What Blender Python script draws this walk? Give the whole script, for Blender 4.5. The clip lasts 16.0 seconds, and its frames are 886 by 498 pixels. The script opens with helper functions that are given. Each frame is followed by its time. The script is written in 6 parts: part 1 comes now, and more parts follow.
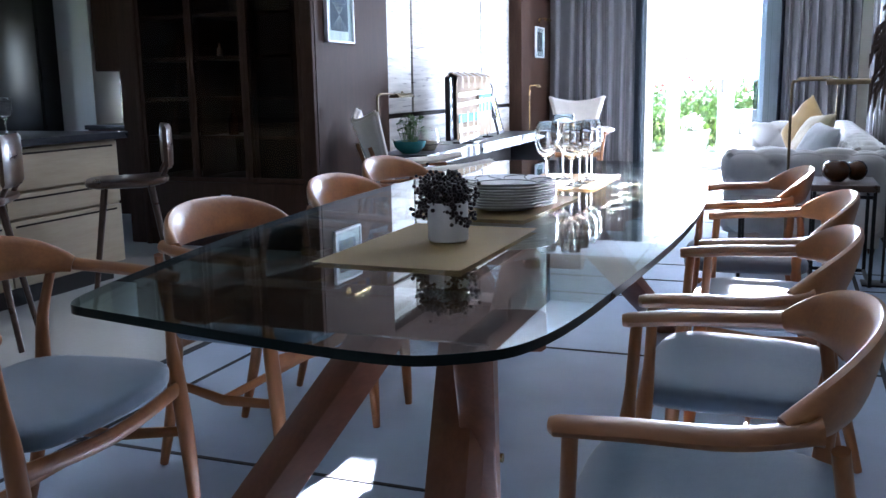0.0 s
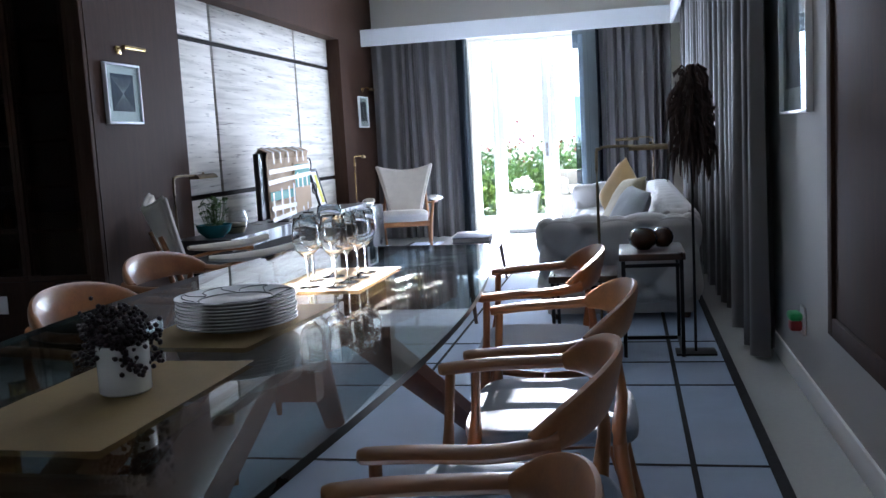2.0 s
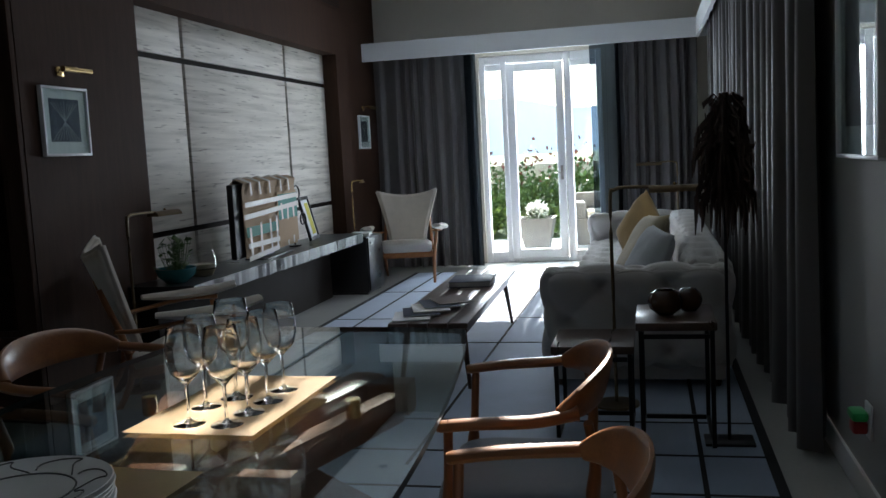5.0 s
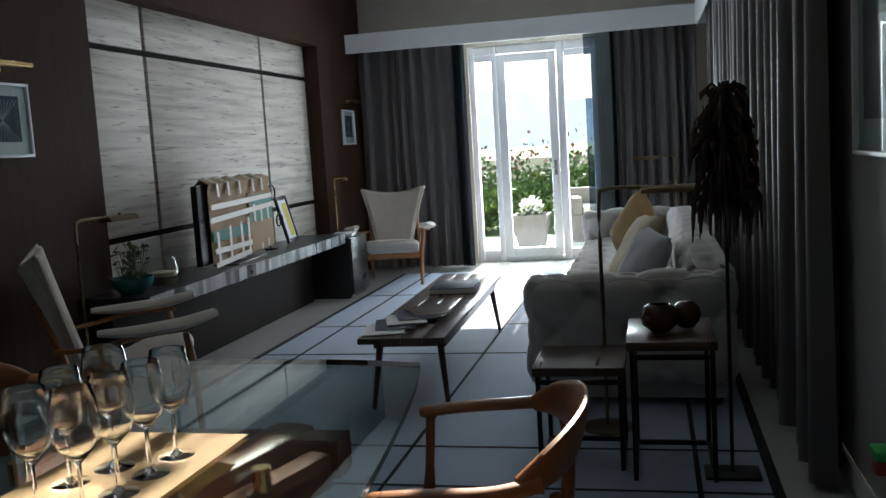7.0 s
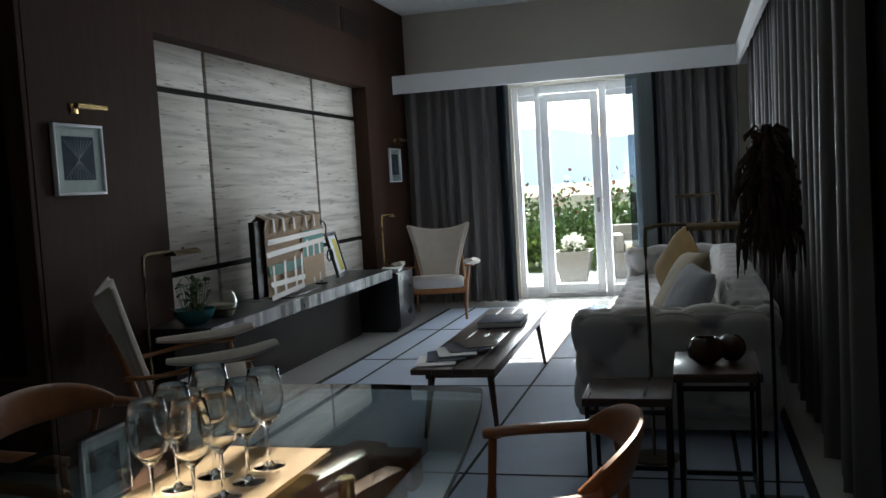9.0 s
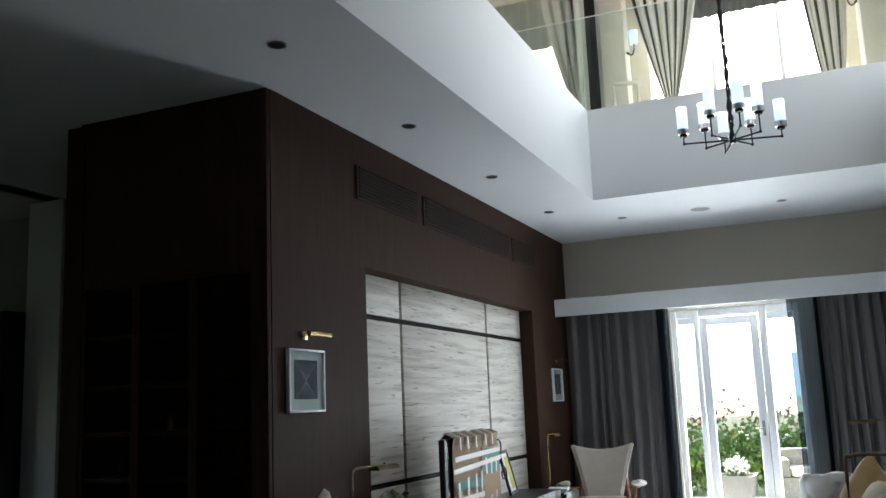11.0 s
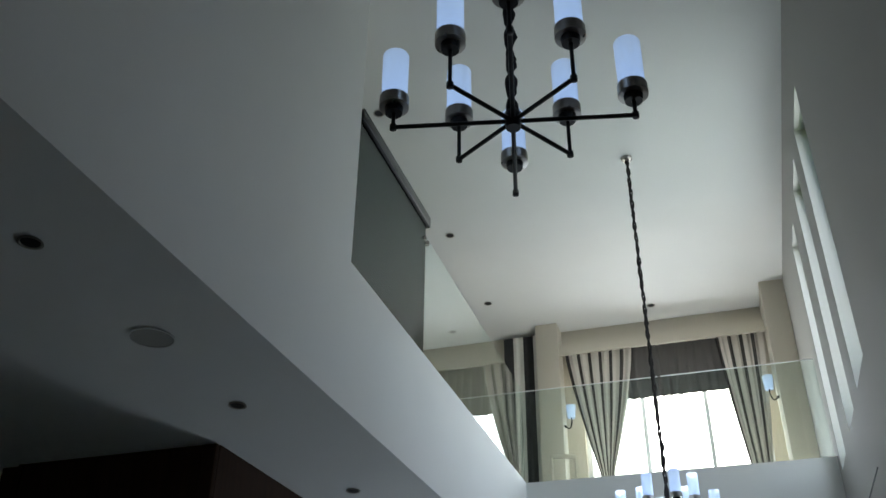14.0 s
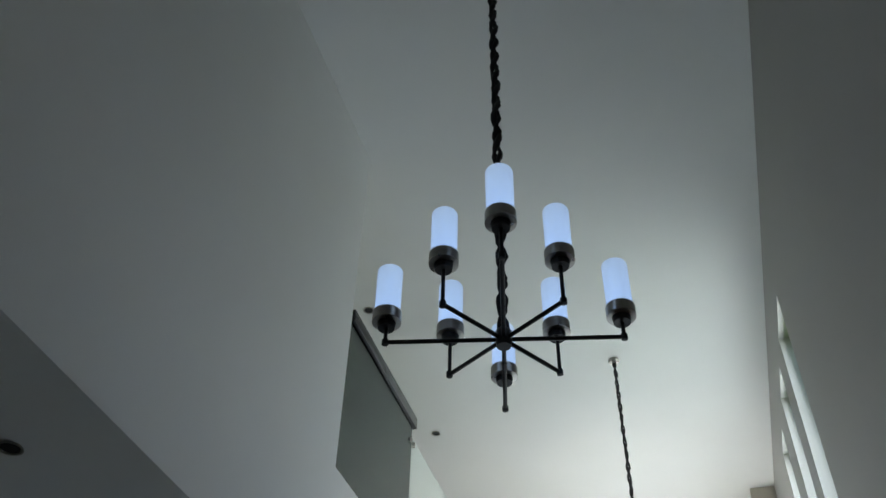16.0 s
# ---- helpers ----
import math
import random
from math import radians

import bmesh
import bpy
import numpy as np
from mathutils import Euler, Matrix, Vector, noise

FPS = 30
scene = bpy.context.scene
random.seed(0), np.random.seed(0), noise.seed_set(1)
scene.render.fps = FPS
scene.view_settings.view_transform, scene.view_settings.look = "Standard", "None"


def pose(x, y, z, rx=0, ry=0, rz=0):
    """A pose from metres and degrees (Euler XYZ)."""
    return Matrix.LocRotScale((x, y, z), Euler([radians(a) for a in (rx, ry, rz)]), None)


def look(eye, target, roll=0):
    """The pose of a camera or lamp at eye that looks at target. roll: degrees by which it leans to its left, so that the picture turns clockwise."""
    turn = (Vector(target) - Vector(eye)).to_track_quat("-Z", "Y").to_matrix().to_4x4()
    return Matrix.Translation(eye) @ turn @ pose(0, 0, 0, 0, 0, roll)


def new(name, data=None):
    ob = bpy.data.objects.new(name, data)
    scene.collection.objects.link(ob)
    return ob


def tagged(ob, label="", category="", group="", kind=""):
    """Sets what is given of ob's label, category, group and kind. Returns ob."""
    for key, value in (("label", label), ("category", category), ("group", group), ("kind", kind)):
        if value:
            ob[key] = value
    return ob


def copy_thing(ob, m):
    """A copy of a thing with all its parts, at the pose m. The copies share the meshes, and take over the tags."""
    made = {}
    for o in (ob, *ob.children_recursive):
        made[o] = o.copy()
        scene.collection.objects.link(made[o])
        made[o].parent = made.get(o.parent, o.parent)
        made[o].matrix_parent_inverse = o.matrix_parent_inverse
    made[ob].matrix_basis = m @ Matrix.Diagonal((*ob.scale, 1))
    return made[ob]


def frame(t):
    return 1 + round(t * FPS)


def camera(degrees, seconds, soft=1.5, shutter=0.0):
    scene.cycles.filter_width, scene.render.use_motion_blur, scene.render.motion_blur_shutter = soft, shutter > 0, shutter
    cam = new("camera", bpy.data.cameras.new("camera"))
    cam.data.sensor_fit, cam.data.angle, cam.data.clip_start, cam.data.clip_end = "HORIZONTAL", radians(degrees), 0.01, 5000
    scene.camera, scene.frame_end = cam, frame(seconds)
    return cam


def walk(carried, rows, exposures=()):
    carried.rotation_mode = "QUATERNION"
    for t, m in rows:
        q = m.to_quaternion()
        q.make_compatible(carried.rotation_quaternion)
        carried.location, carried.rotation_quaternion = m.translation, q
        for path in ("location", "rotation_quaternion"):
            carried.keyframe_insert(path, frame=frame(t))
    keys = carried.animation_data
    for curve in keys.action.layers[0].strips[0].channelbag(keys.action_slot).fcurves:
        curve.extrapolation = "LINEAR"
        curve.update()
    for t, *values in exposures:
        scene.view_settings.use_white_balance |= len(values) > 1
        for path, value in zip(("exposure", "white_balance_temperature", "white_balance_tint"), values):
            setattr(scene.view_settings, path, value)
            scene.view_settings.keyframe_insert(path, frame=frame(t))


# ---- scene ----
cam = camera(51.90, 16.0)
PATH = [
    (0, (2.853, -2.455, 1.082), (2.155, -0.615, 0.726), -1.02),
    (0.5, (2.853, -2.459, 1.093), (2.154, -0.618, 0.746), -1.64),
    (1, (2.879, -2.384, 1.127), (2.262, -0.509, 0.807), -3.47),
    (1.5, (2.945, -2.236, 1.147), (2.357, -0.348, 0.848), -4.19),
    (2, (3.031, -2.016, 1.143), (2.629, -0.070, 0.912), -3.18),
    (2.5, (2.980, -1.795, 1.145), (2.582, 0.149, 0.891), -0.89),
    (3, (2.946, -1.665, 1.187), (2.524, 0.275, 0.947), 0.23),
    (3.5, (2.977, -1.540, 1.234), (2.518, 0.395, 1.028), -0.41),
    (4, (3.031, -1.422, 1.255), (2.635, 0.530, 1.072), -2.19),
    (4.2, (3.034, -1.395, 1.261), (2.622, 0.552, 1.064), -2.43),
    (5.2, (3.061, -1.140, 1.276), (2.608, 0.797, 1.069), -3.13),
    (6.3, (3.089, -0.886, 1.291), (2.594, 1.040, 1.074), -3.83),
    (6.5, (3.088, -0.802, 1.290), (2.589, 1.122, 1.065), -3.47),
    (7, (3.091, -0.744, 1.289), (2.638, 1.191, 1.067), -3.52),
    (7.5, (3.091, -0.754, 1.294), (2.648, 1.185, 1.078), -3.64),
    (8, (3.091, -0.734, 1.290), (2.605, 1.196, 1.092), -3.60),
    (8.2, (3.092, -0.729, 1.295), (2.621, 1.205, 1.103), -3.69),
    (9.3, (3.060, -1.074, 1.303), (2.497, 0.841, 1.181), -3.05),
    (10.3, (3.027, -1.419, 1.311), (2.375, 0.471, 1.260), -2.41),
    (10.5, (2.963, -1.399, 1.315), (2.265, 0.473, 1.389), -3.50),
    (11, (2.868, -1.473, 1.365), (2.103, 0.343, 1.707), -2.41),
    (11.5, (2.862, -1.578, 1.383), (2.199, 0.228, 1.929), -1.22),
    (12, (2.856, -1.580, 1.381), (2.289, 0.216, 2.053), -0.09),
    (12.5, (2.862, -1.581, 1.396), (2.344, 0.186, 2.177), -0.89),
    (13, (2.847, -1.601, 1.412), (2.350, 0.135, 2.270), -0.94),
    (13.5, (2.835, -1.650, 1.419), (2.309, 0.036, 2.358), -0.67),
    (14, (2.831, -1.685, 1.440), (2.303, -0.063, 2.484), 0.58),
    (14.5, (2.838, -1.694, 1.458), (2.351, -0.120, 2.592), 0.89),
    (15, (2.835, -1.700, 1.480), (2.373, -0.179, 2.692), 1.03),
    (15.5, (2.836, -1.726, 1.498), (2.383, -0.266, 2.788), 1.71),
    (16, (2.839, -1.768, 1.502), (2.407, -0.376, 2.872), 1.51),
]

walk(cam, [(t, look(eye, target, roll)) for t, eye, target, roll in PATH],
     exposures=[(0.0, 4.68, 5750, 22), (1.0, 4.5, 5750, 22), (1.5, 4.3, 5800, 21), (2.0, 3.65, 5900, 20), (2.5, 2.75, 5950, 18), (3.0, 2.4, 6100, 15.5),
                (3.5, 2.2, 6300, 14.5), (4.2, 2.0, 6350, 14.5), (6.5, 2.15, 6700, 13), (8.0, 1.88, 6700, 13), (10.3, 2.2, 7000, 14), (11.0, 2.6, 6800, 13),
                (12.0, 2.35, 6500, 11), (12.5, 2.22, 6500, 10), (13.5, 1.85, 6550, 9), (15.0, 1.85, 6550, 9), (16.0, 2.1, 6550, 9)])

# ---------------- world and light ----------------
SUN_ELEV, SUN_TURN = radians(30), radians(0)      # sun stands beyond the garden door
world = bpy.data.worlds.new("sky")
scene.world = world
world.use_nodes = True
wn = world.node_tree.nodes
sky = wn.new("ShaderNodeTexSky")
sky.sky_type = "NISHITA"
sky.sun_disc = False
sky.sun_elevation = SUN_ELEV
sky.sun_rotation = SUN_TURN
wn["Background"].inputs["Strength"].default_value = 0.15
world.node_tree.links.new(sky.outputs[0], wn["Background"].inputs["Color"])
sun = new("sun", bpy.data.lights.new("sun", "SUN"))
sun.data.energy, sun.data.angle, sun.data.color = 5.0, radians(0.5), (1.0, 0.95, 0.86)
sun.matrix_world = look((0, 30, 30 * math.tan(SUN_ELEV)), (0, 0, 0))


def window_light(name, m, w, h, power, colour=(0.86, 0.93, 1.0)):
    lamp = new(name, bpy.data.lights.new(name, "AREA"))
    lamp.data.shape, lamp.data.size, lamp.data.size_y = "RECTANGLE", w, h
    lamp.data.energy, lamp.data.color = power, colour
    lamp.matrix_world = m
    return lamp


window_light("sky_light_door", look((1.86, 9.12, 1.2), (1.86, 0, 1.2)), 1.25, 2.1, 29, (0.78, 0.89, 1.0))
window_light("sky_light_upper", look((2.3, 9.1, 5.2), (2.3, 0, 4.6)), 1.7, 1.7, 16)
window_light("sky_light_kitchen", look((-6.1, 0.9, 1.7), (0, 1.6, 1.0)), 1.1, 0.85, 0.15, (1.0, 0.95, 0.88))
for wy in (4.49, 5.42, 6.44):
    window_light("sky_light_side", look((3.86, wy, 5.1), (0, wy, 4.9)), 0.42, 2.1, 3.0)


# ---------------- materials ----------------
def nodes_of(name):
    m = bpy.data.materials.new(name)
    m.use_nodes = True
    return m, m.node_tree.nodes, m.node_tree.links, m.node_tree.nodes["Principled BSDF"]


def surface(name, colour, rough=0.6, metal=0.0, vary=0.12, scale=6.0, grain=90.0, bump=0.15, stretch=(1, 1, 1), sheen=0.0, coat=0.0,
            second=None, hard=False, spec=0.5, depth=0.002):
    """A surface with large stains and fine grain; stretch lengthens the figure along an axis."""
    m, n, l, bsdf = nodes_of(name)
    tc = n.new("ShaderNodeTexCoord")
    mp = n.new("ShaderNodeMapping")
    mp.inputs["Scale"].default_value = stretch
    l.new(tc.outputs["Object"], mp.inputs["Vector"])
    big, fine = n.new("ShaderNodeTexNoise"), n.new("ShaderNodeTexNoise")
    big.inputs["Scale"].default_value, big.inputs["Detail"].default_value = scale, 5
    fine.inputs["Scale"].default_value, fine.inputs["Detail"].default_value = grain, 3
    for t in (big, fine):
        l.new(mp.outputs[0], t.inputs["Vector"])
    c = Vector(colour)
    ramp = n.new("ShaderNodeValToRGB")
    lo, hi = (c * (1 - vary), c * (1 + vary)) if second is None else (c, Vector(second))
    ramp.color_ramp.elements[0].color = (*lo, 1)
    ramp.color_ramp.elements[1].color = (*[min(v, 1) for v in hi], 1)
    ramp.color_ramp.elements[0].position, ramp.color_ramp.elements[1].position = (0.42, 0.58) if hard else (0.3, 0.7)
    mix = n.new("ShaderNodeMath")
    mix.operation = "MULTIPLY_ADD"
    mix.inputs[1].default_value = 0.35
    l.new(fine.outputs[0], mix.inputs[0])
    part_of = n.new("ShaderNodeMath")
    part_of.operation = "MULTIPLY"
    part_of.inputs[1].default_value = 0.65
    l.new(big.outputs[0], part_of.inputs[0])
    l.new(part_of.outputs[0], mix.inputs[2])
    l.new(mix.outputs[0], ramp.inputs[0])
    l.new(ramp.outputs[0], bsdf.inputs["Base Color"])
    bsdf.inputs["Roughness"].default_value = rough
    rr = n.new("ShaderNodeMapRange")
    rr.inputs["To Min"].default_value, rr.inputs["To Max"].default_value = max(rough - 0.08, 0.02), min(rough + 0.08, 1)
    l.new(big.outputs[0], rr.inputs["Value"])
    l.new(rr.outputs[0], bsdf.inputs["Roughness"])
    bsdf.inputs["Metallic"].default_value = metal
    bsdf.inputs["Specular IOR Level"].default_value = spec
    if sheen:
        bsdf.inputs["Sheen Weight"].default_value = sheen
    if coat:
        bsdf.inputs["Coat Weight"].default_value, bsdf.inputs["Coat Roughness"].default_value = coat, 0.12
    if bump:
        b = n.new("ShaderNodeBump")
        b.inputs["Strength"].default_value, b.inputs["Distance"].default_value = bump, depth
        l.new(fine.outputs[0], b.inputs["Height"])
        l.new(b.outputs[0], bsdf.inputs["Normal"])
    return m


def clear(name, tint=(0.9, 0.96, 0.95), rough=0.0, ior=1.5, gloss=1.0, power=4.5):
    """A pane: light goes through, the sky and room are mirrored by Fresnel."""
    m, n, l, bsdf = nodes_of(name)
    n.remove(bsdf)
    tr, gl, mx, fr, up5, sc = (n.new("ShaderNode" + k) for k in ("BsdfTransparent", "BsdfGlossy", "MixShader", "LayerWeight", "Math", "Math"))
    tr.inputs[0].default_value = (*tint, 1)
    gl.inputs["Color"].default_value = (gloss, gloss, gloss, 1)
    gl.inputs["Roughness"].default_value = rough
    f0 = ((ior - 1) / (ior + 1)) ** 2
    fr.inputs[0].default_value = 0.5
    up5.operation, up5.inputs[1].default_value = "POWER", power
    sc.operation, sc.inputs[1].default_value, sc.inputs[2].default_value = "MULTIPLY_ADD", 1 - f0, f0
    l.new(fr.outputs["Facing"], up5.inputs[0])
    l.new(up5.outputs[0], sc.inputs[0])
    l.new(sc.outputs[0], mx.inputs[0])
    l.new(tr.outputs[0], mx.inputs[1])
    l.new(gl.outputs[0], mx.inputs[2])
    l.new(mx.outputs[0], n["Material Output"].inputs["Surface"])
    return m


def wood(name, a, b, rough=0.4, axis=0, coat=0.15, spec=0.5):
    s = [14, 14, 14]
    s[axis] = 1.2
    return surface(name, a, rough, vary=0.1, scale=1.6, grain=9, bump=0.08, stretch=s, second=b, coat=coat, depth=0.001, spec=spec)


def travertine_stone():
    m, n, l, bsdf = nodes_of("travertine")
    tc, mp = n.new("ShaderNodeTexCoord"), n.new("ShaderNodeMapping")
    mp.inputs["Scale"].default_value = (1.0, 0.55, 9.0)
    info = n.new("ShaderNodeObjectInfo")
    add = n.new("ShaderNodeVectorMath")
    l.new(tc.outputs["Object"], add.inputs[0])
    l.new(info.outputs["Random"], add.inputs[1])
    l.new(add.outputs[0], mp.inputs["Vector"])
    n1, n2 = n.new("ShaderNodeTexNoise"), n.new("ShaderNodeTexNoise")
    n1.inputs["Scale"].default_value, n1.inputs["Detail"].default_value, n1.inputs["Distortion"].default_value = 2.2, 6, 0.5
    n2.inputs["Scale"].default_value, n2.inputs["Detail"].default_value = 9, 6
    l.new(mp.outputs[0], n1.inputs["Vector"])
    l.new(mp.outputs[0], n2.inputs["Vector"])
    r1 = n.new("ShaderNodeValToRGB")
    e = r1.color_ramp.elements
    e[0].position, e[0].color = 0.3, (0.43, 0.4, 0.34, 1)
    e[1].position, e[1].color = 0.62, (0.72, 0.68, 0.6, 1)
    k = e.new(0.45)
    k.color = (0.6, 0.56, 0.49, 1)
    l.new(n1.outputs[0], r1.inputs[0])
    r2 = n.new("ShaderNodeValToRGB")
    r2.color_ramp.elements[0].position, r2.color_ramp.elements[0].color = 0.3, (0.22, 0.19, 0.16, 1)
    r2.color_ramp.elements[1].position, r2.color_ramp.elements[1].color = 0.4, (1, 1, 1, 1)
    l.new(n2.outputs[0], r2.inputs[0])
    mul = n.new("ShaderNodeMixRGB")
    mul.blend_type = "MULTIPLY"
    mul.inputs[0].default_value = 0.75
    l.new(r1.outputs[0], mul.inputs[1])
    l.new(r2.outputs[0], mul.inputs[2])
    l.new(mul.outputs[0], bsdf.inputs["Base Color"])
    bsdf.inputs["Roughness"].default_value = 0.6
    b = n.new("ShaderNodeBump")
    b.inputs["Strength"].default_value, b.inputs["Distance"].default_value = 0.25, 0.002
    l.new(r2.outputs[0], b.inputs["Height"])
    l.new(b.outputs[0], bsdf.inputs["Normal"])
    return m


def stripes(name, a, b, width, axis, rough=0.9, dark=0.5):
    """Woven stripes of two colours across an axis."""
    m, n, l, bsdf = nodes_of(name)
    tc, sep, mod, gt, mix = (n.new("ShaderNode" + k) for k in ("TexCoord", "SeparateXYZ", "Math", "Math", "MixRGB"))
    l.new(tc.outputs["UV"], sep.inputs[0])
    mod.operation, mod.inputs[1].default_value = "FLOORED_MODULO", width * 2
    gt.operation, gt.inputs[1].default_value = "GREATER_THAN", width * dark * 2
    l.new(sep.outputs[axis], mod.inputs[0])
    l.new(mod.outputs[0], gt.inputs[0])
    l.new(gt.outputs[0], mix.inputs[0])
    mix.inputs[1].default_value, mix.inputs[2].default_value = (*a, 1), (*b, 1)
    l.new(mix.outputs[0], bsdf.inputs["Base Color"])
    bsdf.inputs["Roughness"].default_value = rough
    return m


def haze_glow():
    """Distant hills; pale sunlit haze is put into the colour and a faint glow."""
    m = surface("hill_painted_haze", (0.5, 0.58, 0.64), 1.0, vary=0.15, scale=0.05, grain=0.6, bump=0)
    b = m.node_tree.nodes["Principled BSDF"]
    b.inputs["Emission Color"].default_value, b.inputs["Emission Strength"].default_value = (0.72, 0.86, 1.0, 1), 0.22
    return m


def opal_glass():
    """Milk glass: half the light is scattered back, half let through; faint blue glow added."""
    m, n, l, bsdf = nodes_of("opal_glass")
    bsdf.inputs["Base Color"].default_value, bsdf.inputs["Roughness"].default_value = (0.82, 0.86, 0.92, 1), 0.25
    tl, mx = n.new("ShaderNodeBsdfTranslucent"), n.new("ShaderNodeMixShader")
    tl.inputs[0].default_value = (0.8, 0.87, 0.98, 1)
    mx.inputs[0].default_value = 0.6
    # emission added to brighten the shades; no bulb is modelled
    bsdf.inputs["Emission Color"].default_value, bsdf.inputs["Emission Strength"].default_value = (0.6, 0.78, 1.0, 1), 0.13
    l.new(bsdf.outputs[0], mx.inputs[1])
    l.new(tl.outputs[0], mx.inputs[2])
    l.new(mx.outputs[0], n["Material Output"].inputs["Surface"])
    return m


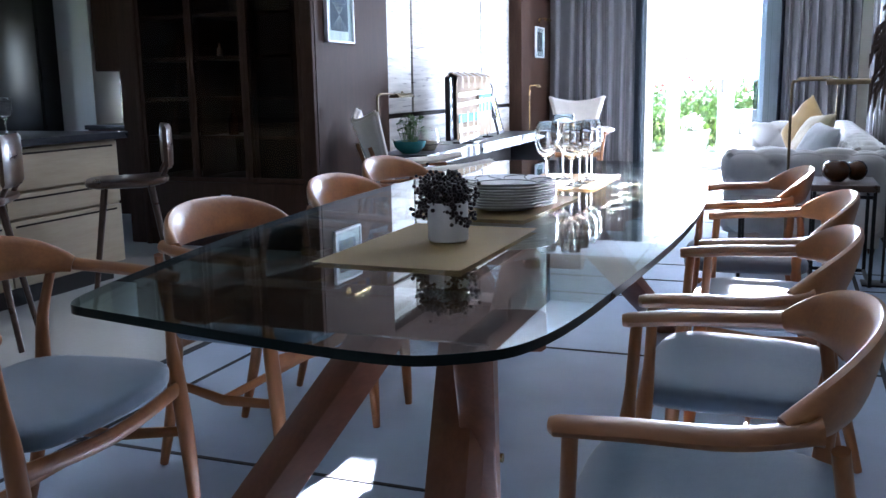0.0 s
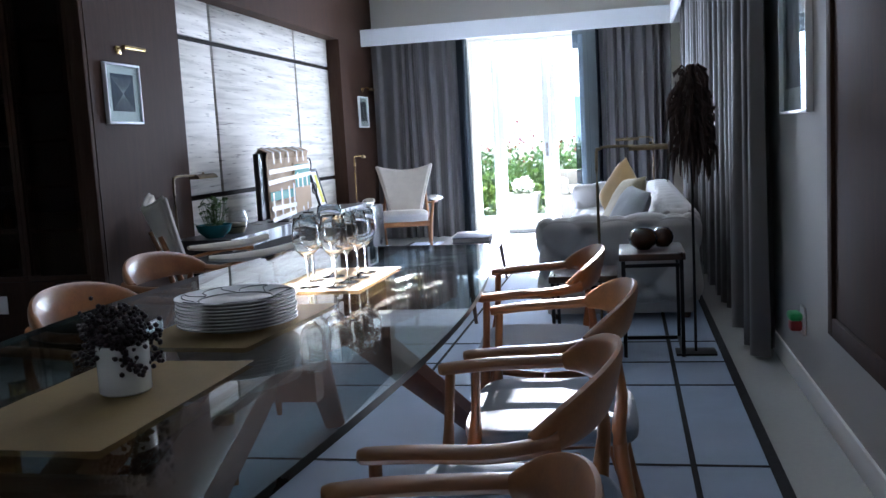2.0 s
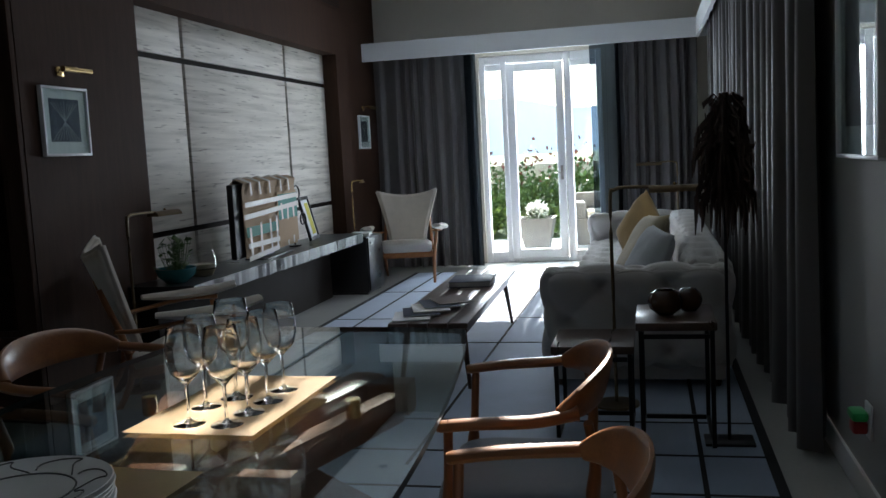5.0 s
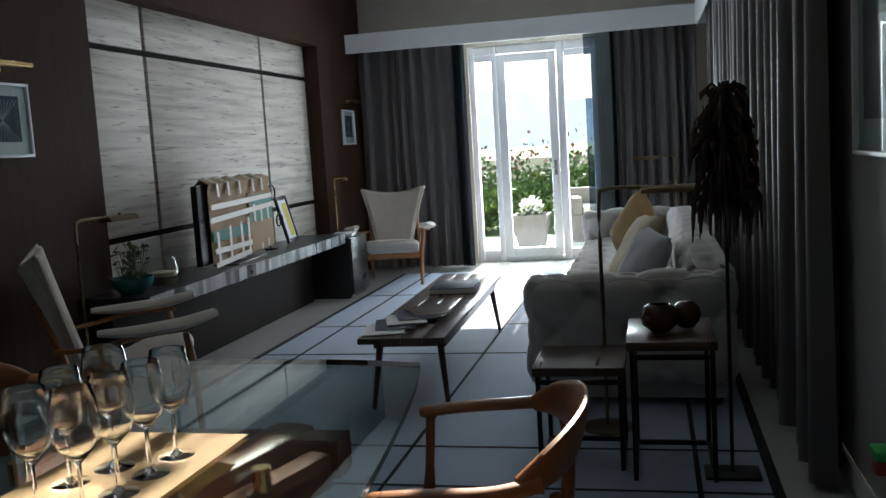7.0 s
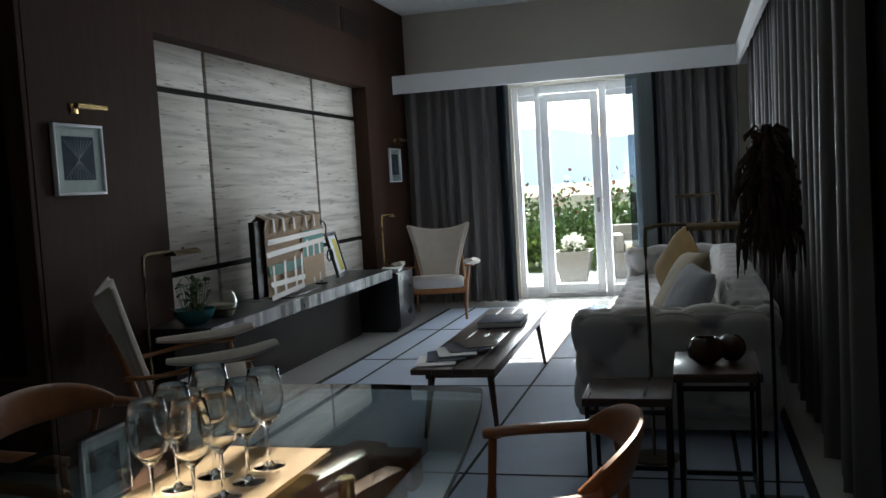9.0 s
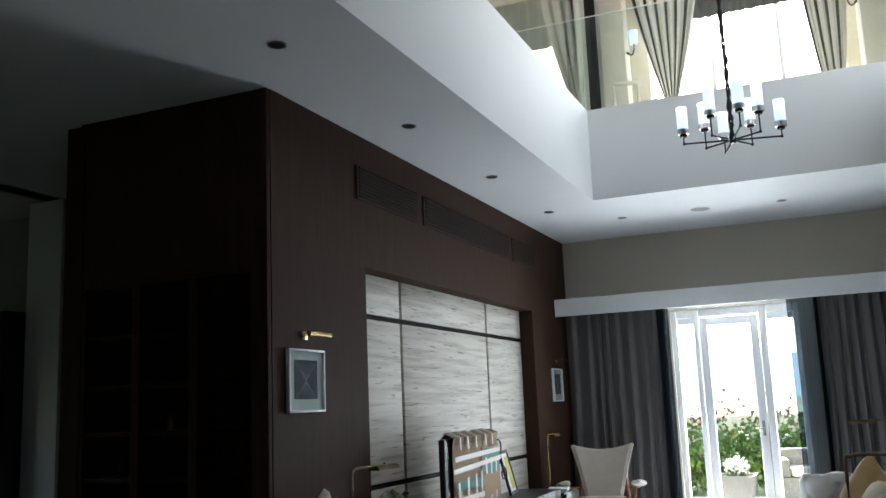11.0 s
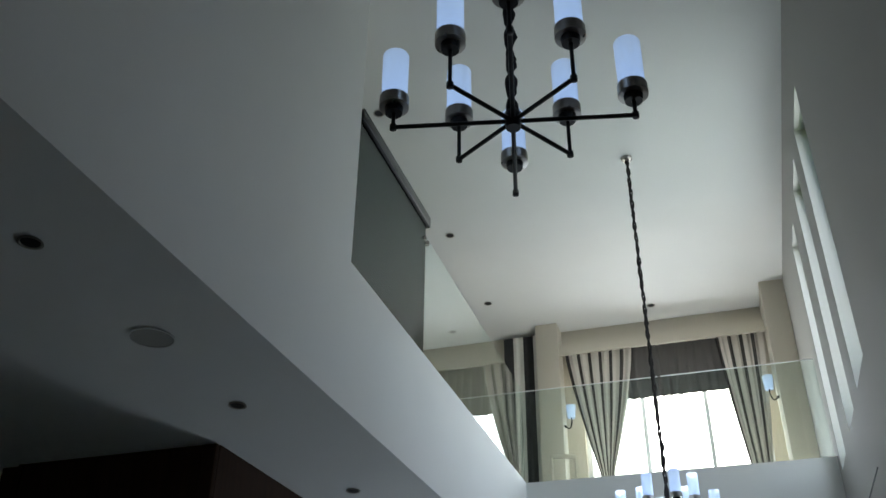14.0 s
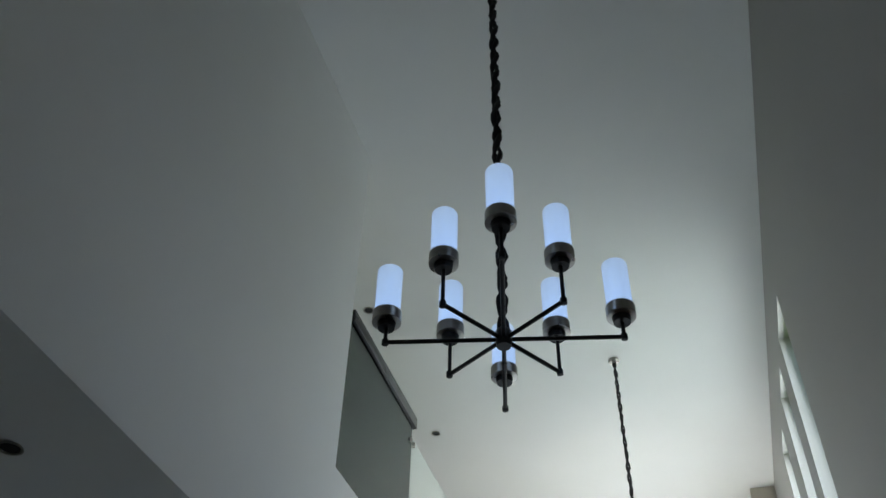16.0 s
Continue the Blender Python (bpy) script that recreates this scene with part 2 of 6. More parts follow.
M = {
    "paint_white": surface("white_paint", (0.74, 0.75, 0.74), 0.75, vary=0.03, scale=1.2, grain=220, bump=0.05),
    "paint_beige": surface("beige_paint", (0.56, 0.52, 0.44), 0.8, vary=0.04, scale=1.0, grain=220, bump=0.05),
    "paint_grey": surface("warm_grey_paint", (0.37, 0.365, 0.345), 0.8, vary=0.04, scale=1.0, grain=220, bump=0.05),
    "panel_dark": wood("dark_wood_panel", (0.034, 0.017, 0.0105), (0.06, 0.031, 0.02), 0.7, axis=2, coat=0, spec=0.12),
    "groove": surface("dark_joint", (0.025, 0.02, 0.017), 0.7, vary=0.1, spec=0.1),
    "travertine": travertine_stone(),
    "floor": surface("polished_floor_tile", (0.5, 0.5, 0.47), 0.16, vary=0.06, scale=1.3, grain=40, bump=0.0),
    "rug": surface("woven_rug", (0.33, 0.42, 0.55), 0.95, vary=0.1, scale=5, grain=420, bump=0.5, sheen=0.3, depth=0.004),
    "rug_line": surface("rug_black_line", (0.02, 0.02, 0.022), 0.95, vary=0.2, scale=20, grain=400, bump=0.5),
    "teak": wood("oiled_teak", (0.22, 0.085, 0.027), (0.36, 0.145, 0.046), 0.38, axis=0, coat=0.14),
    "teak_up": wood("oiled_teak_upright", (0.2, 0.075, 0.024), (0.32, 0.125, 0.04), 0.4, axis=2, coat=0.14),
    "red_wood": wood("red_brown_timber", (0.15, 0.05, 0.025), (0.24, 0.09, 0.045), 0.42, axis=1, coat=0.1),
    "dark_wood": wood("dark_walnut", (0.05, 0.026, 0.016), (0.09, 0.048, 0.03), 0.3, axis=1, coat=0.3),
    "oak": wood("limed_oak_front", (0.34, 0.27, 0.18), (0.44, 0.36, 0.25), 0.5, axis=1, coat=0.05),
    "seat_blue": surface("blue_grey_wool", (0.1, 0.145, 0.2), 0.95, vary=0.14, scale=30, grain=500, bump=0.5, sheen=0.4, depth=0.003),
    "sofa": surface("pale_grey_velvet", (0.5, 0.48, 0.45), 0.9, vary=0.08, scale=8, grain=350, bump=0.3, sheen=0.5),
    "cream_cloth": surface("cream_wool", (0.5, 0.45, 0.38), 0.95, vary=0.08, scale=12, grain=420, bump=0.4, sheen=0.3),
    "grey_cloth": surface("grey_cushion", (0.4, 0.43, 0.45), 0.95, vary=0.08, scale=14, grain=420, bump=0.4, sheen=0.3),
    "ochre_cloth": surface("ochre_cushion", (0.5, 0.33, 0.13), 0.95, vary=0.1, scale=14, grain=420, bump=0.4, sheen=0.3),
    "sand_cloth": surface("sand_cushion", (0.45, 0.38, 0.24), 0.95, vary=0.1, scale=14, grain=420, bump=0.4, sheen=0.3),
    "curtain": surface("taupe_silk_curtain", (0.1, 0.092, 0.088), 0.5, vary=0.12, scale=3, grain=260, bump=0.25, stretch=(4, 4, 0.6), sheen=0.3),
    "sheer": clear("dark_sheer", (0.16, 0.2, 0.24), 0.6, 1.1, 0.15),
    "black_metal": surface("black_steel", (0.02, 0.02, 0.021), 0.4, 0.7, vary=0.2, scale=10, bump=0.05),
    "bronze": surface("aged_bronze", (0.2, 0.15, 0.09), 0.35, 1.0, vary=0.2, scale=10, bump=0.05),
    "brass": surface("brass", (0.55, 0.38, 0.16), 0.25, 1.0, vary=0.12, scale=14, bump=0.03),
    "steel": surface("brushed_steel", (0.42, 0.4, 0.37), 0.3, 1.0, vary=0.1, scale=20, bump=0.05),
    "glass": clear("clear_glass", (0.9, 0.955, 0.94)),
    # pane glass with a dark reflection put into its colour
    "darkened_glass": clear("grey_darkened_glass", (0.27, 0.33, 0.31), 0.0, 1.5, 0.5),
    "table_glass": clear("green_table_glass", (0.74, 0.83, 0.82), 0.0, 1.52),
    "glass_edge": surface("dark_glass_edge", (0.004, 0.011, 0.012), 0.3, vary=0.2, scale=8, bump=0, spec=0.15),
    "dark_glass": surface("smoked_cabinet_glass", (0.008, 0.007, 0.006), 0.3, vary=0.1, scale=2, bump=0),
    "china": surface("white_china", (0.78, 0.79, 0.8), 0.12, vary=0.02, bump=0),
    "china_line": surface("grey_glaze_line", (0.2, 0.2, 0.21), 0.2, vary=0.1, bump=0),
    "kraft": surface("kraft_leather_mat", (0.5, 0.36, 0.18), 0.6, vary=0.08, scale=12, grain=200, bump=0.2),
    "berry": surface("black_berry", (0.02, 0.008, 0.012), 0.3, vary=0.3, scale=30, bump=0),
    "twig": surface("dry_twig", (0.05, 0.028, 0.02), 0.8, vary=0.2, scale=30, bump=0.2),
    "pvc": surface("white_frame", (0.78, 0.79, 0.8), 0.35, vary=0.02, bump=0),
    "black_stone": surface("black_marble", (0.012, 0.013, 0.015), 0.3, vary=0.4, scale=5, grain=30, bump=0.1, second=(0.04, 0.044, 0.052), spec=0.3),
    "cardboard": surface("brown_cardboard", (0.36, 0.25, 0.15), 0.85, vary=0.08, scale=4, grain=160, bump=0.15),
    "card_green": surface("green_print_on_card", (0.04, 0.2, 0.15), 0.7, vary=0.1, scale=8, grain=160, bump=0.1),
    "tape": surface("white_packing_tape", (0.5, 0.47, 0.4), 0.45, vary=0.05, scale=10, bump=0.05),
    "black": surface("black_plastic", (0.012, 0.012, 0.013), 0.3, vary=0.2, bump=0.03),
    "paper": surface("white_paper", (0.75, 0.76, 0.76), 0.8, vary=0.03, bump=0.02),
    "print_blue": surface("blue_grey_print", (0.035, 0.045, 0.075), 0.6, vary=0.3, scale=25, grain=90, bump=0, second=(0.085, 0.1, 0.14), spec=0.1),
    "print_line": surface("pale_print_line", (0.35, 0.37, 0.4), 0.6, vary=0.1, bump=0),
    "yellow": surface("yellow_card", (0.6, 0.52, 0.06), 0.7, vary=0.06, bump=0.02),
    "teal": surface("teal_glaze", (0.02, 0.16, 0.17), 0.2, vary=0.2, scale=12, bump=0.03),
    "leaf": surface("garden_leaf", (0.07, 0.13, 0.03), 0.5, vary=0.4, scale=3, grain=30, bump=0.1),
    "leaf_light": surface("young_leaf", (0.13, 0.2, 0.04), 0.5, vary=0.35, scale=3, grain=30, bump=0.1),
    "leaf_red": surface("red_leaf", (0.22, 0.06, 0.05), 0.5, vary=0.35, scale=3, grain=30, bump=0.1),
    "petal": surface("white_petal", (0.8, 0.8, 0.76), 0.6, vary=0.05, bump=0),
    "grass": surface("lawn", (0.07, 0.13, 0.025), 0.9, vary=0.35, scale=4, grain=120, bump=0.6, depth=0.02),
    "paving": surface("pale_stone_paving", (0.42, 0.41, 0.38), 0.7, vary=0.1, scale=2, grain=80, bump=0.2),
    "rattan": surface("grey_woven_rattan", (0.14, 0.13, 0.125), 0.7, vary=0.3, scale=40, grain=150, bump=0.6, depth=0.004),
    "bark": surface("tree_bark", (0.12, 0.08, 0.05), 0.9, vary=0.3, scale=8, grain=40, bump=0.6, stretch=(1, 1, 0.3)),
    "render_wall": surface("cream_garden_wall", (0.55, 0.5, 0.4), 0.85, vary=0.06, scale=1, grain=90, bump=0.2),
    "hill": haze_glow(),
    "shade_glass": opal_glass(),
    "cord": surface("black_twisted_cord", (0.012, 0.011, 0.011), 0.8, vary=0.3, scale=40, bump=0.4),
    "blue_bottle": surface("blue_bottle", (0.01, 0.1, 0.18), 0.1, vary=0.2, bump=0),
    "amber": surface("amber_bottle", (0.06, 0.022, 0.008), 0.15, vary=0.3, bump=0),
    "red_cap": surface("red_plastic", (0.4, 0.03, 0.03), 0.4, vary=0.05, bump=0),
    "green_cap": surface("green_plastic", (0.03, 0.45, 0.12), 0.4, vary=0.05, bump=0),
    "stripe_cloth": stripes("black_white_stripe", (0.02, 0.02, 0.022), (0.62, 0.6, 0.56), 0.13, 0),
    "stripe_fine": stripes("grey_white_stripe", (0.06, 0.055, 0.05), (0.66, 0.62, 0.56), 0.07, 0, dark=0.3),
}


# ---------------- building helpers ----------------
def part(name, bm, material, parent=None, label="", smooth=False):
    me = bpy.data.meshes.new(name)
    bmesh.ops.recalc_face_normals(bm, faces=bm.faces)
    bm.to_mesh(me)
    bm.free()
    me.materials.append(M[material] if isinstance(material, str) else material)
    if smooth:
        me.shade_smooth()
        if smooth != "all":
            me.set_sharp_from_angle(angle=radians(40))
    ob = new(name, me)
    if parent is not None:
        ob.parent = parent
    if label:
        ob["label"] = label
    return ob


def thing(name, label, category, m=None, group=""):
    ob = tagged(new(name), label, category, group)
    ob.empty_display_size = 0.1
    ob.matrix_basis = m or Matrix()
    return ob


def box(bm, x0, x1, y0, y1, z0, z1, bevel=0.0, seg=2, m=None):
    made = bmesh.ops.create_cube(bm, size=1.0)["verts"]
    mat = Matrix.Translation(((x0 + x1) / 2, (y0 + y1) / 2, (z0 + z1) / 2)) @ Matrix.Diagonal((abs(x1 - x0), abs(y1 - y0), abs(z1 - z0), 1))
    bmesh.ops.transform(bm, matrix=mat, verts=made)
    if bevel:
        edges = list({e for v in made for e in v.link_edges})
        out = bmesh.ops.bevel(bm, geom=edges, offset=bevel, segments=seg, affect="EDGES", profile=0.5)
        made = list({v for f in out["faces"] for v in f.verts} | {v for v in made if v.is_valid})
    if m is not None:
        bmesh.ops.transform(bm, matrix=m, verts=made)
    return made


def solid(name, x0, x1, y0, y1, z0, z1, material, parent=None, bevel=0.0, label="", m=None):
    bm = bmesh.new()
    box(bm, x0, x1, y0, y1, z0, z1, bevel, m=m)
    return part(name, bm, material, parent, label, smooth=bevel > 0)


def loft(bm, points, sizes, up=(0, 0, 1), sides=10, power=2.0, cap=True):
    """A bar along points; sizes are (across, along up) half widths; power 2 is round, more is squarer."""
    pts = [Vector(p) for p in points]
    rings = []
    for i, p in enumerate(pts):
        d = (pts[min(i + 1, len(pts) - 1)] - pts[max(i - 1, 0)]).normalized()
        u = up[i] if isinstance(up, list) else up
        side = d.cross(Vector(u))
        side = side.normalized() if side.length > 1e-5 else Vector((1, 0, 0))
        v = side.cross(d).normalized()
        s = sizes[i] if isinstance(sizes, list) else sizes
        a, b = (s, s) if not isinstance(s, (tuple, list)) else s
        ring = []
        for k in range(sides):
            w = 2 * math.pi * k / sides
            c, q = math.cos(w), math.sin(w)
            ring.append(bm.verts.new(p + side * (a * math.copysign(abs(c) ** (2 / power), c)) + v * (b * math.copysign(abs(q) ** (2 / power), q))))
        rings.append(ring)
    for r0, r1 in zip(rings, rings[1:]):
        for k in range(sides):
            bm.faces.new((r0[k], r0[(k + 1) % sides], r1[(k + 1) % sides], r1[k]))
    if cap:
        bm.faces.new(rings[0][::-1])
        bm.faces.new(rings[-1])
    return rings


def lathe(bm, profile, sides=24, centre=(0, 0, 0)):
    cx, cy, cz = centre
    rings = []
    for r, z in profile:
        rings.append([bm.verts.new((cx + r * math.cos(2 * math.pi * k / sides), cy + r * math.sin(2 * math.pi * k / sides), cz + z)) for k in range(sides)])
    for r0, r1 in zip(rings, rings[1:]):
        for k in range(sides):
            bm.faces.new((r0[k], r0[(k + 1) % sides], r1[(k + 1) % sides], r1[k]))
    if profile[0][0] > 1e-4:
        bm.faces.new(rings[0][::-1])
    if profile[-1][0] > 1e-4:
        bm.faces.new(rings[-1])
    bmesh.ops.remove_doubles(bm, verts=[v for r in rings for v in r], dist=1e-6)


def bar(name, points, sizes, material, parent=None, up=(0, 0, 1), sides=10, power=2.0, label=""):
    bm = bmesh.new()
    loft(bm, points, sizes, up, sides, power)
    return part(name, bm, material, parent, label, smooth=True)


def turned(name, profile, material, parent=None, centre=(0, 0, 0), sides=24, label=""):
    bm = bmesh.new()
    lathe(bm, profile, sides, centre)
    return part(name, bm, material, parent, label, smooth=True)


def curve(p, steps=8):
    """Points of a smooth line through p."""
    p = [Vector(q) for q in p]
    out = []
    for i in range(len(p) - 1):
        a, b, c, d = p[max(i - 1, 0)], p[i], p[i + 1], p[min(i + 2, len(p) - 1)]
        for s in range(steps):
            t = s / steps
            out.append(0.5 * (2 * b + (c - a) * t + (2 * a - 5 * b + 4 * c - d) * t * t + (3 * b - 3 * c + d - a) * t ** 3))
    return out + [p[-1]]


def cushion(bm, w, d, h, puff=1.0, n=14, power=3.2):
    """A soft block, w by d by h, rounded and fuller in the middle, resting on z = 0."""
    made = bmesh.ops.create_cube(bm, size=2.0)["verts"]
    bmesh.ops.subdivide_edges(bm, edges=list({e for v in made for e in v.link_edges}), cuts=n, use_grid_fill=True)
    for v in bm.verts:
        c = v.co
        k = (abs(c.x) ** power + abs(c.y) ** power + abs(c.z) ** power) ** (1 / power)
        c = c / k
        edge = max(abs(c.x), abs(c.y))
        hz = h * (1 - 0.25 * puff * edge ** 4)
        v.co = Vector((c.x * w / 2, c.y * d / 2, c.z * hz / 2 + h / 2))


def structure(ob, label="", category=""):
    return tagged(ob, label, category, kind="structure")


# ---------------- the room ----------------
FAR, RIGHT, LOW, HIGH, BACK = 9.03, 3.75, 3.24, 6.76, -5.0
structure(solid("floor", -6.2, RIGHT + 0.2, BACK - 0.2, FAR + 0.2, -0.2, 0.0, "floor"), "polished pale grey stone tile floor", "floor")


def wall_with_openings(name, along, a0, a1, z0, z1, face, thick, openings, material, label):
    """A wall along 'x' or 'y' with rectangular openings (a0, a1, z0, z1) cut through it."""
    bm = bmesh.new()
    cuts = sorted({a0, a1, *[v for o in openings for v in o[:2]]})
    for p, q in zip(cuts, cuts[1:]):
        mid = (p + q) / 2
        free = sorted((o[2], o[3]) for o in openings if o[0] < mid < o[1])
        z = z0
        for lo, hi in free + [(z1, z1)]:
            if lo > z + 1e-4:
                if along == "x":
                    box(bm, p, q, face, face + thick, z, lo)
                else:
                    box(bm, face, face + thick, p, q, z, lo)
            z = hi
    bmesh.ops.remove_doubles(bm, verts=bm.verts, dist=1e-5)
    return structure(part(name, bm, material), label, "wall")


DOOR = (1.2, 2.56, 0.0, 2.33)
UPPER = (1.2, 3.34, 4.15, 6.25)
SIDE = [(4.2, 4.78, 3.93, 6.2), (5.17, 5.68, 3.93, 6.2), (6.2, 6.68, 3.93, 6.2)]
wall_with_openings("wall_far", "x", -3.2, RIGHT, 0.0, HIGH, FAR, 0.2, [DOOR, UPPER], "paint_beige", "beige painted end wall with garden door and upper window")
wall_with_openings("wall_right", "y", BACK, FAR + 0.2, 0.0, HIGH, RIGHT, 0.2, SIDE, "paint_grey", "tall grey-white painted wall with three slot windows")
structure(solid("wall_back", -6.2, RIGHT, BACK - 0.2, BACK, 0.0, HIGH, "paint_grey"), "plain painted back wall", "wall")
wall_with_openings("wall_kitchen_side", "y", BACK, 4.6, 0.0, LOW, -6.2, 0.2, [(0.3, 1.4, 1.15, 2.0)], "paint_grey", "plain kitchen side wall with a window opening")
wall_with_openings("wall_kitchen_end", "x", -6.0, -1.35, 0.0, LOW, 4.6, 0.15, [(-3.15, -2.78, 0.82, 1.18)], "paint_grey", "kitchen end wall with a small window")
structure(solid("wall_upper_left", 0.72, 0.92, BACK, 2.47, LOW - 0.004, HIGH, "paint_white"), "white upper wall beside the void", "wall")
structure(solid("wall_upper_hall", -3.2, -3.0, 2.47, FAR, LOW, HIGH, "paint_beige"), "beige wall of the upper hall", "wall")
structure(solid("wall_upper_back", -3.0, 0.72, 2.32, 2.47, 3.62, HIGH, "paint_beige"), "beige end wall of the upper hall", "wall")
# low ceiling over the kitchen side, with the gallery edge
structure(solid("ceiling", -6.2, 0.90, BACK, FAR, LOW, LOW + 0.18, "paint_white"), "smooth white low ceiling", "ceiling")
structure(solid("gallery_edge", 0.78, 0.92, 2.47, 6.87, LOW - 0.002, 4.125, "paint_white"), "white gallery edge along the void", "trim")
structure(solid("gallery_front", 0.78, RIGHT, 6.87, 7.0, LOW - 0.002, 4.125, "paint_white"), "white gallery front over the living area", "trim")
structure(solid("gallery_soffit", 0.90, RIGHT, 7.0, FAR, LOW, LOW + 0.18, "paint_white"), "white gallery soffit", "ceiling")
bm = bmesh.new()
box(bm, -3.0, 0.775, 2.47, FAR, LOW + 0.19, 3.62)
box(bm, 0.78, RIGHT, 7.0, FAR, LOW + 0.19, 3.62)
structure(part("gallery_floor", bm, "paint_white"), "gallery floor slab", "floor")
structure(solid("ceiling_upper", -3.2, RIGHT + 0.2, BACK - 0.2, FAR + 0.2, HIGH, HIGH + 0.2, "paint_white"), "smooth white upper ceiling", "ceiling")

# television wall: dark wood with a recessed travertine field
TV0, TV1 = 2.83, FAR
RY0, RY1, RZ0, RZ1 = 3.96, 7.67, 0.08, 2.325
tv_wall = wall_with_openings("wall_tv", "y", TV0, TV1, 0.0, LOW, -0.17, 0.17, [(RY0, RY1, RZ0, RZ1)], "panel_dark", "dark stained wood panelled wall with travertine field")
structure(solid("wall_tv_core", -0.45, -0.175, TV0, TV1, 0.0, LOW, "groove"), "dark backing behind the panelled wall", "wall")
for y0, y1 in ((RY0, 4.77), (4.81, 6.635), (6.675, RY1)):
    for z0, z1 in ((RZ0, 0.815), (0.855, 2.002), (2.042, RZ1)):
        p = solid("stone_panel", -0.172, -0.145, y0 + 0.002, y1 - 0.002, z0, z1, "travertine", tv_wall, bevel=0.003)
for y0, y1 in ((3.85, 4.85), (4.95, 7.0), (7.1, 7.85)):
    bm = bmesh.new()
    box(bm, 0.002, 0.012, y0, y1, 2.78, 3.02, 0.003)
    vent = structure(part("vent_panel", bm, "panel_dark", tv_wall))
    for k in range(9):
        z = 2.8 + k * 0.025
        solid("slat", 0.013, 0.02, y0 + 0.03, y1 - 0.03, z, z + 0.012, "groove", vent)
structure(solid("baseboard", 0.003, 0.015, TV0, FAR, 0.0, 0.09, "groove"), "dark baseboard", "baseboard")
structure(solid("wall_cabinet_back", -1.4, -0.46, TV0 + 0.45, TV0 + 0.6, 0, LOW, "groove"), "dark wall behind the display cabinet", "wall")
structure(solid("wall_passage", -1.55, -1.4, TV0, 4.6, 0, LOW, "panel_dark"), "dark panelled passage wall", "wall")

# pelmets
pelmet = structure(solid("pelmet_far", 0.0, RIGHT, 8.53, 8.56, 2.32, 2.515, "paint_white"), "white curtain pelmet on the end wall", "trim")
structure(solid("pelmet_far_top", 0.0, RIGHT, 8.56, FAR, 2.485, 2.515, "paint_white"), "white pelmet top board", "trim")
structure(solid("pelmet_side", 3.54, 3.57, 2.5, 8.528, 2.32, 2.515, "paint_white"), "white curtain pelmet on the long wall", "trim")
structure(solid("pelmet_side_top", 3.57, RIGHT, 2.5, 8.528, 2.485, 2.515, "paint_white"), "white pelmet top board", "trim")


def folded(name, x0, y0, x1, y1, z0, z1, material, folds, depth, label, seed=1, tie=None, uv=False):
    """A hanging curtain between two plan points, with uneven folds; tie = (height, share kept, towards 0..1) gathers it."""
    rnd = random.Random(seed)
    n, rows = folds * 10, 22
    length = math.hypot(x1 - x0, y1 - y0)
    tx, ty = (x1 - x0) / length, (y1 - y0) / length
    nx, ny = -ty, tx
    phases = [rnd.uniform(-1.1, 1.1) for _ in range(folds + 2)]
    amps = [rnd.uniform(0.35, 1.35) for _ in range(folds + 2)]
    bm = bmesh.new()
    lay = bm.loops.layers.uv.new("uv")
    grid = []
    for r in range(rows + 1):
        f = r / rows
        z = z1 + (z0 - z1) * f
        row = []
        for i in range(n + 1):
            u = i / n
            k = u * folds
            j = int(k)
            ph = phases[j] * (1 - (k - j)) + phases[j + 1] * (k - j)
            am = amps[j] * (1 - (k - j)) + amps[j + 1] * (k - j)
            wob = 0.25 * math.sin(f * 3 + j * 1.7)
            w = math.sin(2 * math.pi * k + ph * 1.5 + wob * f) + 0.3 * math.sin(4 * math.pi * k + ph * 3)
            off = depth * am * w * (0.55 + 0.45 * f)
            uu = u + 0.006 * math.sin(f * 5 + j)
            if tie:
                hz, keep, to = tie
                g = (z1 - z) / (z1 - hz) if z > hz else 1.0
                pull = (g ** 1.3) * (1 - keep)
                uu = uu + (to - uu) * pull
                off *= 1 - 0.5 * pull
            row.append((bm.verts.new((x0 + tx * length * uu + nx * off, y0 + ty * length * uu + ny * off, z)), u * length))
        grid.append(row)
    for ra, rb in zip(grid, grid[1:]):
        for i in range(n):
            f = bm.faces.new((ra[i][0], ra[i + 1][0], rb[i + 1][0], rb[i][0]))
            for lp, s in zip(f.loops, (ra[i][1], ra[i + 1][1], rb[i + 1][1], rb[i][1])):
                lp[lay].uv = (s, 0)
    ob = part(name, bm, material, smooth="all")
    return tagged(ob, label, "curtain")


folded("curtain", 0.06, 8.72, 1.2, 8.72, 0.02, 2.44, "curtain", 9, 0.05, "full-length taupe silk curtain drawn back beside the garden door", 2)
folded("curtain", 2.72, 8.72, 3.55, 8.72, 0.02, 2.44, "curtain", 8, 0.05, "full-length taupe silk curtain in the corner by the sofa", 3)
folded("sheer_curtain", 1.12, 8.62, 1.25, 8.62, 0.02, 2.44, "sheer", 3, 0.03, "dark sheer curtain gathered at the door's edge", 4)
folded("sheer_curtain", 2.46, 8.62, 2.76, 8.62, 0.02, 2.44, "sheer", 5, 0.03, "dark sheer curtain gathered at the door's edge", 5)
folded("curtain", 3.65, 6.2, 3.65, 8.4, 0.02, 2.44, "curtain", 14, 0.045, "full-length taupe silk curtain behind the sofa", 6)
folded("curtain", 3.655, 2.55, 3.64, 6.1, 0.02, 2.44, "curtain", 17, 0.055, "full-length taupe silk curtain along the long wall", 7)

